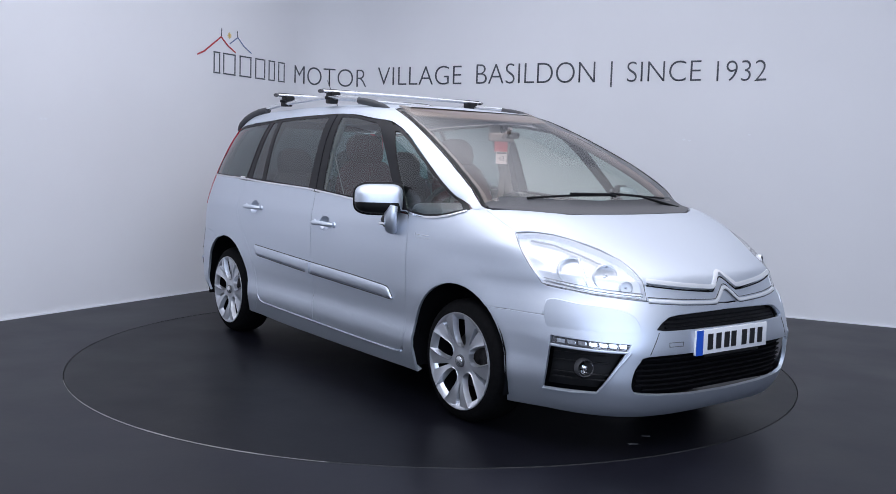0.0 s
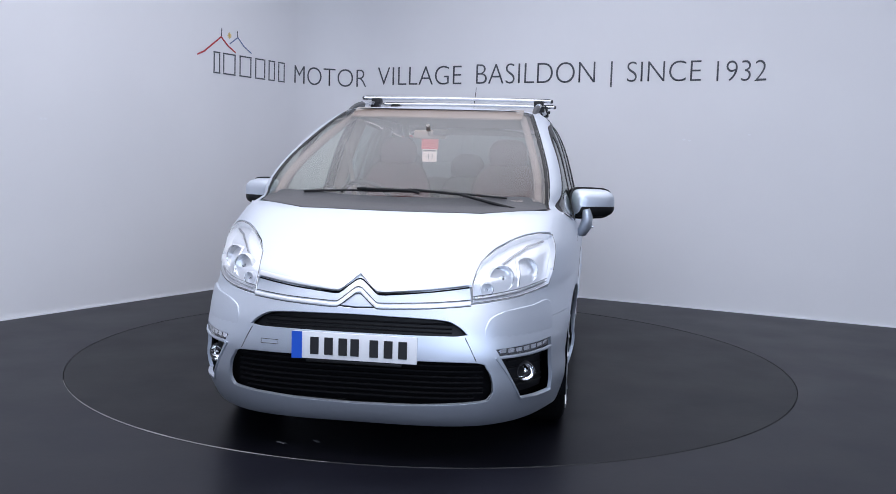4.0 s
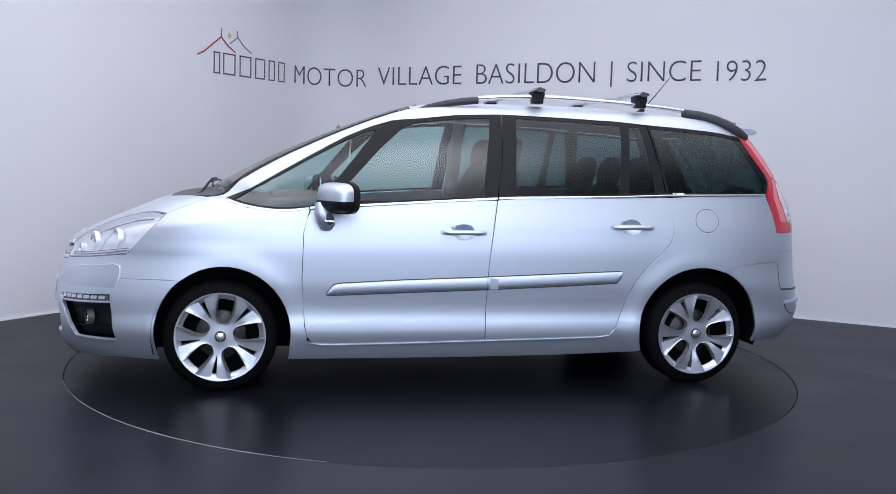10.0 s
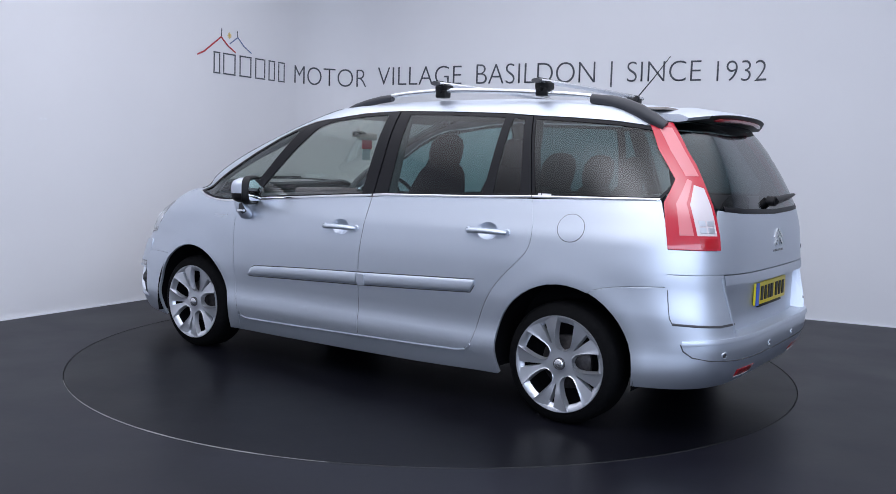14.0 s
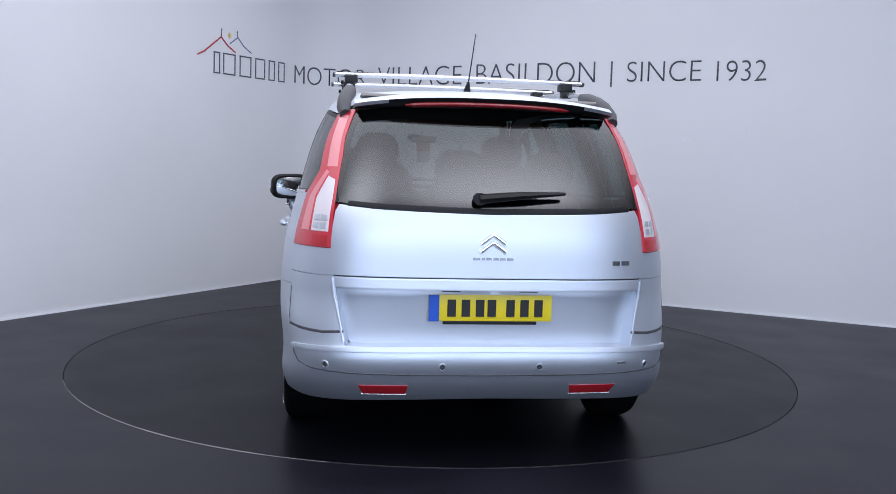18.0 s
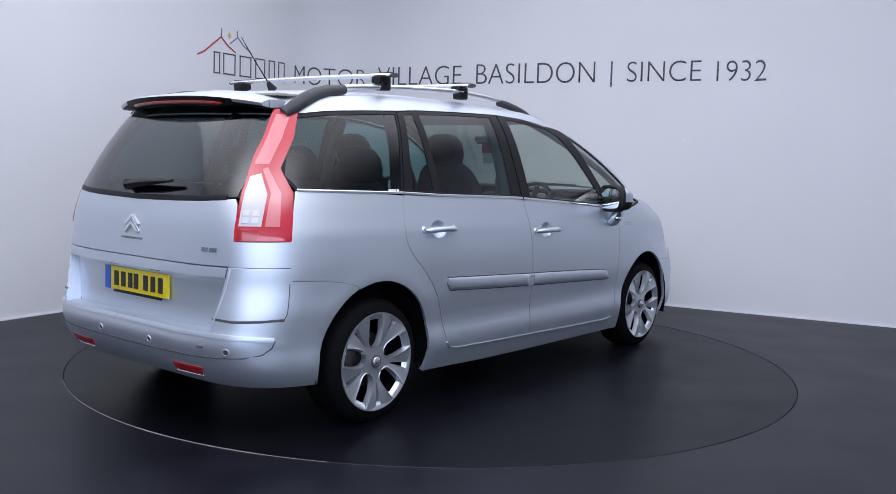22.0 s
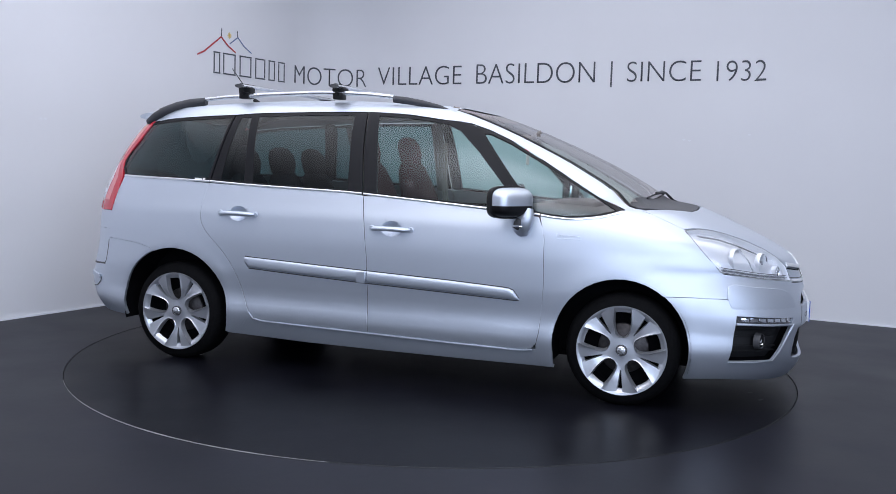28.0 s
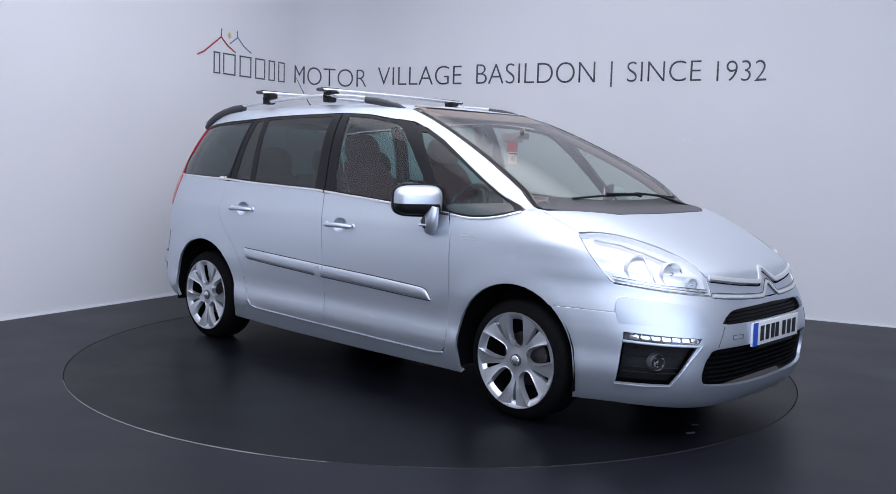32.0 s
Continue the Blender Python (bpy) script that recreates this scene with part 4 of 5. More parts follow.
for s in SIDES:
    cheek = body_panel(flip(rounded([(2.228, .528, .560), (2.215, .535, .60), (2.185, .555, .632), (2.126, .611, .652), (2.0, .70, .664), (1.885, .772, .668), (1.915, .790, .535), (2.0, .735, .530), (2.12, .655, .522), (2.195, .590, .515), (2.222, .550, .530)], 3), s), "nose", s, .005, .010, .03, .005, soft=.004)
    lay = cheek.verts.layers.float_vector["surface"]
    for v in cheek.verts:
        n = normal_at(v.co)
        v.co += n * (.006 - .10 * (.665 - v.co.z))
        if v[lay].length > .5:
            v[lay] = (n + Vector((0, 0, -.11))).normalized()
    part("bumper_cheek", cheek, PAINT, bumper)
    fog = part("fog_lamp_surround", body_panel(flip([f0, (2.09, .675, .512), f1, f2, f3], s), "nose", s, -.055, .01, .04, 0), BLACK, bumper, "black fog lamp recess")
    strip = [(2.204, .585, .478), (2.213, .574, .502), (2.09, .675, .511), (1.937, .786, .517), (1.936, .790, .486), (2.09, .680, .480)]
    drl = part("daytime_lamp", body_panel(flip(strip, s), "nose", s, -.012, .03, .04, .002), GREY, bumper, "clear strip of daytime lights")
    glass_part("lens", flip(strip, s), "nose", s, LENS, drl, -.001)
    for k in range(7):
        cell = []
        for t, z in ((.04 + .132 * k, .484), (.145 + .132 * k, .486), (.145 + .132 * k, .505), (.04 + .132 * k, .503)):
            p = Vector((2.208, .580, 0)).lerp(Vector((1.938, .787, 0)), t)
            cell.append((p.x, p.y, z + .006 * t))
        part("light_cell", body_panel(flip(cell, s), "nose", s, -.006, .006, .04, .003), CHROME, drl)
    ribbon("lamp_lip", flip([(2.202, .588, .470), (2.09, .682, .473), (1.936, .791, .479)], s), "nose", s, .012, PAINT, bumper, .004, .012, "bright silver edge")
    q = Vector((2.062, s * .692, .385))
    nrm = Vector((1, s * .35, 0)).normalized()
    lay = Matrix.Translation(q) @ Vector((0, -1, 0)).rotation_difference(nrm).to_matrix().to_4x4()
    part("fog_lamp", moved(spin([(.035, .0), (.038, -.004), (.041, .004), (.042, .03)], 28), lay), GREY, fog, "round clear fog lamp")
    part("reflector", moved(joined(spin([(.0355, .002), (.032, .010), (.024, .020), (.008, .026)], 28), spin([(.001, -.002), (.010, .001), (.011, .018)], 14)), lay), CHROME, fog, "bright lamp reflector")
    for z in (.325, .355, .41, .44):
        ribbon("recess_rib", [(2.13, s * .63, z), (2.03, s * .70, z), (1.91, s * .775, z)], "nose", s, .006, BLACK, fog, -.045, .01)
    ribbon("fog_trim", flip([(2.214, .575, .470), (2.16, .61, .40), (2.092, .657, .283), (2.0, .715, .277), (1.886, .778, .276)], s), "nose", s, .010, PAINT, bumper, .005, .012, "raised silver edge")
ug = part("upper_grille", body_panel([fy(0, .634), fy(.34, .627), fy(.42, .605), fy(.465, .562), fy(.42, .556), fy(0, .554)], "nose", 1, -.035, .004, .05, 0, True), BLACK, bumper, "black upper grille")
for z in (.575, .593, .611):
    ribbon("grille_bar", [fy(-.40 + .8 * i / 10, z) for i in range(11)], "nose", 1, .007, GRILLE, ug, -.022, .012)
lg = part("lower_grille", body_panel([l0, l1, l2, l2b, l3, l4, l4b, l5, l6, l7], "nose", 1, -.055, .004, .05, 0, True), GAP, bumper, "black lower grille")
for k in range(7):
    z = .285 + k * .024
    w = .50 if k == 0 else .54
    ribbon("grille_bar", [fy(-w + 2 * w * i / 14, z) for i in range(15)], "nose", 1, .009, GRILLE, lg, -.032, .02)
# nose panel with the double chevron in bright metal
part("nose_panel", body_panel([fy(0, .662), (2.197, .466, .687), (2.176, .459, .754), fy(.30, .737), fy(.115, .716), fy(.085, .716), fy(.066, .735), fy(.014, .779), fy(0, .783)], "nose", 1, -.004, .02, .05, .004, True), PAINT, car)
def chevron(z0, z1, z2, drop=0.0):
    """A line across the nose, dipping towards the middle and rising to a peak there."""
    half = [(2.172, .452, z0 - drop), fy(.30, z0 - (z0 - z1) * .45 - drop), fy(.115, z1 + .006 - drop), fy(.085, z1 + .006 - drop), fy(.070, z1 + .016 - drop), fy(.014, z2 - drop)]
    return [(x, -y, z) for x, y, z in half] + [fy(0, z2 + .004 - drop)] + half[::-1]


# shadow below the bonnet edge, painted as a thin black ribbon
ribbon("bonnet_gap_shade", chevron(.766, .724, .786, .0165), "nose", 1, .006, GAP, car, -.001, .006, "black strip drawn for the shadow under the bonnet edge")
ribbon("upper_chevron", chevron(.768, .726, .788), "nose", 1, .024, NOSECHROME, car, .009, .02, "bright metal trim with a chevron peak")
ribbon("chevron_groove", chevron(.700, .674, .737), "nose", 1, .003, GREY, car, .0035, .004)
ribbon("lower_chevron", chevron(.686, .660, .722), "nose", 1, .016, NOSECHROME, car, .006, .02, "bright metal trim with a chevron peak")
ribbon("nose_seam", chevron(.676, .650, .711), "nose", 1, .004, GREY, car, .002, .004)
for s in SIDES:
    ribbon("panel_seam", flip([fy(.452, .553), fy(.475, .51), fy(.500, .459)], s), "nose", s, .004, GREY, bumper, .0018, .004, "thin seam beside the plate panel")
eye_cover = [(-.405, .490), (-.328, .490), (-.328, .508), (-.405, .508)]
ribbon("towing_eye_cover", [fy(*q) for q in eye_cover + eye_cover[:1]], "nose", 1, .003, GREY, bumper, .0015, .003, "small square cover")


def plate(name, x, z, face, mat, flipx):
    """A registration plate, its characters as plain bars."""
    k = -1 if flipx else 1
    th = part(name, box(x - .006, x + .006, -.263, .263, z - .0555, z + .0555, .003), mat, car, "registration plate with dark bars for characters")
    xo = x + .0085 * k
    part("band", box(min(xo - .002, xo + .002), max(xo - .002, xo + .002), *sorted((-k * .262, -k * .218)), z - .056, z + .056), BLUE, th, "blue end band", False)
    for y in (-.165, -.105, -.045, .005, .085, .145, .205):
        part("character_bar", box(xo - .002, xo + .002, *sorted((k * y - .018, k * y + .018)), z - .036, z + .036, .0012, 1), INK, th, smooth=False)
    part("dealer_strip", box(x - .004, x + .007, -.20, .20, z - .070, z - .058, .002), BLACK, th)
    return th


plate("front_plate", 2.305, .497, 1, WHITE, False)

# ---- rear ----
bw = lambda y, z: tuple(body_at(y, z, "back"))
tailgate = part("tailgate", body_panel([bw(0, 1.050), bw(.30, 1.056), bw(.499, 1.064), bw(.636, 1.078), bw(.652, 1.05), bw(.667, .965), bw(.669, .88), bw(.664, .80), bw(.657, .788), bw(0, .786)], "back", 1, 0, .02, .045, .004, True), PAINT, car)
glass_part("rear_window", [(0, 1.058), (.30, 1.064), (.499, 1.072), (.652, 1.087), (.660, 1.20), (.640, 1.30), (.614, 1.40), (.588, 1.475), (.43, 1.49), (0, 1.50)], "back", 1, REARGLASS, tailgate, .001, "dark-tinted rear window", both=True)
for s in SIDES:
    ribbon("window_band", [(s * y, z) for y, z in ((.648, 1.083), (.654, 1.20), (.634, 1.30), (.608, 1.40), (.582, 1.47))], "back", s, .022, PIANO, tailgate, .003, .012)
ribbon("window_band", [(-.60, 1.083), (-.45, 1.073), (0, 1.062), (.45, 1.073), (.60, 1.083)], "back", 1, .026, PIANO, tailgate, .003, .012)
part("tailgate_trim_bar", body_panel([(0, .782), (.652, .783), (.645, .738), (0, .734)], "back", 1, .004, .05, .05, .008, True), PAINT, tailgate)
recess = body_panel([(0, .745), (.74, .745), (.725, .66), (.695, .497), (0, .494)], "back", 1, -.046, .01, .05, .002, True)
lay = recess.verts.layers.float_vector["surface"]
for v in recess.verts:
    v.co.x += (.745 - v.co.z) * .17 - .012
    v[lay] = (0, 0, 0)
part("tailgate_lower", recess, PAINT, tailgate)
part("plate_lamp", box(-2.125, -2.10, .13, .21, .728, .738, .003), BLACK, tailgate)
part("plate_lamp", box(-2.125, -2.10, -.20, -.12, .728, .738, .003), BLACK, tailgate)
plate("rear_plate", -2.110, .659, -1, YELLOW, True)
for dz in (0, -.033):
    ribbon("chevron_badge", [(.052, .912 + dz + .02), (.012, .962 + dz), (0, .97 + dz), (-.012, .962 + dz), (-.052, .912 + dz + .02)], "back", 1, .015, CHROME, tailgate, .012, .012, "chrome double chevron")
    ribbon("badge_base", [(.056, .908 + dz + .02), (.012, .960 + dz), (0, .968 + dz), (-.012, .960 + dz), (-.056, .908 + dz + .02)], "back", 1, .020, NOSECHROME, tailgate, .006, .008)
for y0, y1 in ((.085, .055), (.048, .035), (.028, .006), (-.001, -.024), (-.03, -.052), (-.058, -.085)):
    part("maker_badge_bar", body_panel([(y0, .863), (y1, .863), (y1, .873), (y0, .873)], "back", 1, .004, .004, .05, 0), BADGE, tailgate, "chrome badge bar")
for y0, y1 in ((-.520, -.552), (-.562, -.598)):
    part("model_badge_bar", body_panel([(y0, .846), (y1, .846), (y1, .864), (y0, .864)], "back", 1, .004, .004, .05, 0), BADGE, tailgate, "chrome badge bar")
rb = [bw(0, .500), bw(.606, .503), bw(.645, .72), bw(.655, .784), (-1.98, .76, .783), (-1.876, .83, .782), (-1.874, .836, .724), sx(-1.80, .721), sx(-1.70, .714), sx(-1.60, .700), sx(-1.535, .682)]
arc_r = [sx(x, z) for x, z in arch(1, 113.2, 193, 10)]
rear_bumper = part("rear_bumper", body_panel([rb + arc_r + [sx(-1.745, .248), sx(-1.90, .25), bw(.45, .262), bw(0, .268)]], "tail", 1, 0, .016, .03, .003, True), PAINT, car)
for s in SIDES:
    side = [bw(s * (.604 + .051 * k / 8), .497 + .289 * k / 8) for k in range(9)]
    part("recess_wall", sheet([(x + d, y - s * d * .25, z) for x, y, z in side for d in (.002, .13)], [(2 * k, 2 * k + 1, 2 * k + 3, 2 * k + 2) for k in range(8)]), PAINT, rear_bumper)
ledge = [bw(-.625 + 1.25 * k / 16, .497) for k in range(17)]
part("recess_ledge", sheet([(x + d, y, z + d * .1) for x, y, z in ledge for d in (.004, .13)], [(2 * k, 2 * k + 1, 2 * k + 3, 2 * k + 2) for k in range(16)]), PAINT, rear_bumper)
for s in SIDES:
    # raised grey strips paint the shade in the grooves round the cheek
    ribbon("bumper_groove", flip([bw(.612, .560), (-2.08, .69, .553), (-1.98, .77, .556), (-1.905, .825, .560)], s), "tail", s, .012, GREY, rear_bumper, .004, .006, "dark grey strip for the groove's shade")
    ribbon("cheek_groove", flip([(-1.882, .829, .715), (-1.888, .830, .63), (-1.893, .829, .585), (-1.905, .825, .562)], s), "tail", s, .0045, GREY, rear_bumper, .0018, .005, "dark grey strip for the groove's shade")
    ribbon("cheek_edge", flip([bw(.612, .52), bw(.632, .62), bw(.652, .70), bw(.662, .775)], s), "tail", s, .012, PAINT, rear_bumper, .004, .034)
    ribbon("pod_edge", flip([(-1.945, .812, .470), (-1.955, .805, .44), (-1.99, .785, .412), (-2.05, .73, .398), bw(.60, .392)], s), "tail", s, .006, GREY, rear_bumper, .003, .005)
    refl = [bw(.548, .338), bw(.343, .338), bw(.350, .300), bw(.528, .300)]
    part("reflector", body_panel(flip(refl, s), "tail", s, .004, .01, .04, .004), DEEPRED, rear_bumper, "red rear reflector")
    ribbon("reflector_edge", flip([bw(.532, .297), bw(.44, .297), bw(.348, .297)], s), "tail", s, .005, SATIN, rear_bumper, .006, .006, "bright lower edge")
    for y in (.205, .685):
        q = body_at(s * y, .421, "back")
        nrm = normal_at(q)
        part("parking_sensor", moved(spin([(.010, .002), (.012, -.003), (.016, -.003), (.019, .003)], 20), Matrix.Translation(q) @ Vector((0, -1, 0)).rotation_difference(nrm).to_matrix().to_4x4()), PAINT, rear_bumper)
        part("sensor_eye", moved(spin([(.001, -.001), (.0105, -.001), (.0107, .004)], 16), Matrix.Translation(q) @ Vector((0, -1, 0)).rotation_difference(nrm).to_matrix().to_4x4()), GREY, rear_bumper, "dark sensor eye")
ribbon("bumper_lip", [(-1.950, -.808, .472), (-2.05, -.745, .482), bw(-.60, .490), bw(-.3, .492), bw(0, .493), bw(.3, .492), bw(.60, .490), (-2.05, .745, .482), (-1.950, .808, .472)], "tail", 1, .026, PAINT, rear_bumper, .012, .02)
ribbon("lower_seam", [bw(-.60, .392), bw(-.3, .386), bw(0, .384), bw(.3, .386), bw(.60, .392)], "tail", 1, .006, GREY, rear_bumper, .003, .005)
part("tow_cover", body_panel([(-.545, .441), (-.585, .441), (-.585, .432), (-.545, .432)], "back", 1, .002, .003, .05, 0), SATIN, rear_bumper)

# ---- roof ----
ROOF_C = line_z([(.40, 1.583), (.30, 1.594), (.15, 1.609), (0, 1.621), (-.2, 1.631), (-.4, 1.638), (-.8, 1.638), (-1.2, 1.622), (-1.5, 1.597), (-1.75, 1.570)])
ROOF_E = line_z([(.40, 1.545), (.28, 1.562), (.15, 1.577), (-.1, 1.592), (-.4, 1.600), (-.8, 1.598), (-1.2, 1.583), (-1.5, 1.556), (-1.75, 1.507)])
xs = [.33 - 2.08 * i / 40 for i in range(41)]
bm = bmesh.new()
rows = []
for x in xs:
    ze = ROOF_E(x)
    ye = half_width(x, ze)
    row = []
    for v in [-1 + 2 * k / 20 for k in range(21)]:
        z, f = ze + (ROOF_C(x) - ze) * (1 - abs(v) ** 2.2), max(0, (x - .1) / .23)
        row.append(bm.verts.new((x, v * ye, z + (body_at(x, v * ye, "top").z + .003 - z) * f if abs(v) < .99 else z)))
    rows.append(row)
for p, q in zip(rows, rows[1:]):
    for k in range(20):
        bm.faces.new((p[k], q[k], q[k + 1], p[k + 1]))
bmesh.ops.recalc_face_normals(bm, faces=bm.faces)
part("roof", bm, PAINT, car)
part("headlining", box(-1.72, .30, -.54, .54, 1.548, 1.56, .005), TRIM, car)
DLO_TOP = line_z([(1.343, 1.040), (1.217, 1.094), (1.041, 1.199), (.886, 1.290), (.701, 1.391), (.577, 1.445), (.451, 1.486), (.37, 1.497), (.29, 1.503), (.20, 1.515), (.063, 1.533), (-.185, 1.545), (-.58, 1.538), (-.90, 1.528), (-1.07, 1.515), (-1.30, 1.503), (-1.526, 1.487), (-1.702, 1.463)])
for s in SIDES:
    ribbon("screen_edge_band", [(s * (y - .013), z) for x, y, z in SCREEN_EDGE[1:-2]], "front", s, .018, BLACK, car, .0035, .003, "black printed edge of the windscreen")
    part("screen_seal", tube([normal_at((x, s * y, z)) * .001 + Vector((x, s * (y + .001), z - .001)) for x, y, z in SCREEN_EDGE[5:]], .0028, 8), BLACK, car, "black windscreen edge")
    top, low = [], []
    ex = [p[0] for p in SCREEN_EDGE]
    for x in [1.385 - 1.055 * i / 36 for i in range(37)] + [.33 - 2.045 * i / 34 for i in range(1, 35)]:
        if x > .33:
            zt = float(np.interp(x, ex[::-1], [p[2] for p in SCREEN_EDGE][::-1]))
        else:
            zt = ROOF_E(x)
        low.append((x, DLO_TOP(min(x, 1.343))))
        top.append((x, max(zt, low[-1][1] + .004)))
    bm = bmesh.new()
    rows = []
    for (x, z0), (_, z1) in zip(low, top):
        rows.append([bm.verts.new((x, s * max(.1, half_width(x, z0 + (z1 - z0) * k / 4)), z0 + (z1 - z0) * k / 4)) for k in range(5)])
    for p, q in zip(rows, rows[1:]):
        for k in range(4):
            bm.faces.new((p[k], q[k], q[k + 1], p[k + 1]))
    bmesh.ops.recalc_face_normals(bm, faces=bm.faces)
    part("roof_side", bm, PAINT, car)
    # rail
    R = [(.33, 1.552), (.22, 1.590), (.116, 1.612), (.02, 1.627), (-.064, 1.636), (-.2, 1.649), (-.39, 1.658), (-.55, 1.659), (-.718, 1.653), (-.9, 1.646), (-1.046, 1.637), (-1.2, 1.627), (-1.342, 1.613), (-1.45, 1.597), (-1.541, 1.573), (-1.62, 1.543), (-1.69, 1.505), (-1.745, 1.472)]
    pt = lambda x, z: (x, s * (.580 if x < .1 else .580 - .005 * (x - .1) / .23), z)
    rail = part("roof_rail", tube([pt(x, z) for x, z in R[4:13]], .017, 10, .8), SATIN, car, "satin aluminium roof rail")
    part("rail_cap", tube([pt(x, z - .012) for x, z in R[:5]], [.008, .014, .018, .020, .019], 10, 1.1), RAILCAP, rail, "dark grey rail end")
    part("rail_cap", tube([(x, s * y, z - .012) for (x, z), y in zip(R[12:], (.58, .585, .595, .608, .615, .61))], [.024, .031, .035, .036, .034, .026], 12, 1.0), RAILCAP, rail, "dark grey rail end")

# tail spoiler with the high brake light
ys = [-.575 + 1.15 * k / 24 for k in range(25)]
bm = bmesh.new()
rows = []
for y in ys:
    e = abs(y) / .575
    xt = -1.945 + .10 * e ** 3
    zr = ROOF_E(-1.73) + (ROOF_C(-1.73) - ROOF_E(-1.73)) * (1 - e ** 2.2)
    zt = 1.545 - .035 * e ** 2.5
    prof = ((-1.70, zr + .012), (-1.80, zr * .45 + zt * .55 + .012), (xt + .02, zt + .004), (xt, zt - .006), (xt + .01, zt - .020), (xt + .05, zt - .040 + .015 * e ** 4), (-1.80, zt - .050 + .025 * e ** 3), (-1.72, zr - .02))
    rows.append([bm.verts.new((x, y, z)) for x, z in prof])
for p, q in zip(rows, rows[1:]):
    for k in range(7):
        bm.faces.new((p[k], p[k + 1], q[k + 1], q[k]))
bm.faces.new(rows[0])
bm.faces.new(rows[-1])
bmesh.ops.recalc_face_normals(bm, faces=bm.faces)
lower = [f for f in bm.faces if f.calc_center_median().z < 1.545 - .035 * (abs(f.calc_center_median().y) / .56) ** 2.5 - .012 and f.calc_center_median().x < -1.75]
under = bmesh.new()
for f in lower:
    under.faces.new([under.verts.new(v.co + Vector((0, 0, 0))) for v in f.verts])
bmesh.ops.remove_doubles(under, verts=under.verts, dist=1e-5)
bmesh.ops.delete(bm, geom=lower, context="FACES")
spoiler = part("tail_spoiler", bm, PAINT, car)
part("spoiler_underside", under, BLACK, spoiler, "black underside")
path = [(-1.945 + .10 * (abs(y) / .56) ** 3 + .022, y, 1.545 - .035 * (abs(y) / .56) ** 2.5 - .032) for y in [-.36 + .72 * k / 20 for k in range(21)]]
part("brake_light", tube(path, [.004] + [.012] * 19 + [.004], 8, .9), material("dark_red_lens", (.22, .008, .012), .15, 0, .5), spoiler, "dark red high brake light")

# cross bars on the rails
for x in (-.42, -1.06):
    cross = part("roof_bar", tube([(x, -.652 + 1.304 * k / 12, 1.694 + .006 * math.sin(math.pi * k / 12)) for k in range(13)], .030, 14, .42), SATIN, car, "satin aluminium cross bar")
    part("bar_slot", box(x - .006, x + .006, -.64, .64, 1.705, 1.7105), BLACK, cross)
    for s in SIDES:
        part("end_cap", tube([(x, s * .648, 1.694), (x, s * .662, 1.694)], [.031, .027], 14, .42), GREY, cross)
        foot = joined(box(x - .042, x + .042, s * .565 - .030, s * .565 + .035, 1.652, 1.690, .010), box(x - .034, x + .034, s * .575 - .028, s * .575 + .032, 1.618, 1.66, .010), tube([(x, s * .605, 1.655), (x, s * .619, 1.655)], .011, 10))
        part("clamp_foot", foot, BLACK, cross, "black plastic clamp foot")

# aerial and roof-front wedge
part("aerial", joined(tube([(-1.30, 0, 1.615), (-1.335, 0, 1.655)], [.03, .012], 12, .6, (0, 1, 0)), tube([(-1.325, 0, 1.645), (-1.42, 0, 1.755), (-1.51, 0, 1.868)], [.0035, .003, .002], 6)), BLACK, car, "thin black whip aerial")

# ---- wipers, mirrors ----
part("wiper", joined(tube([(1.425, -.50, 1.098), (1.436, -.25, 1.110), (1.442, .06, 1.112)], .0055, 8), tube([(1.458, .10, 1.108), (1.452, .06, 1.117), (1.444, -.22, 1.121)], [.009, .009, .006], 8)), BLACK, car, "black windscreen wiper")
part("wiper", joined(tube([(1.442, -.03, 1.118), (1.438, .25, 1.113), (1.425, .53, 1.096)], .005, 8), tube([(1.452, .06, 1.124), (1.458, .30, 1.108), (1.490, .56, 1.050)], [.006, .007, .009], 8), tube([(1.495, .56, 1.025), (1.490, .56, 1.055)], .016, 12)), BLACK, car, "black windscreen wiper")
p0 = body_at(.06, 1.115, "back") + Vector((-.03, 0, 0))
part("rear_wiper", joined(tube([p0, p0 + Vector((-.012, -.17, .018)), p0 + Vector((-.004, -.36, .030))], [.030, .024, .010], 8, .7), tube([p0 + Vector((.03, 0, 0)), p0 + Vector((-.012, 0, 0))], .026, 14)), BLACK, tailgate, "black rear wiper")

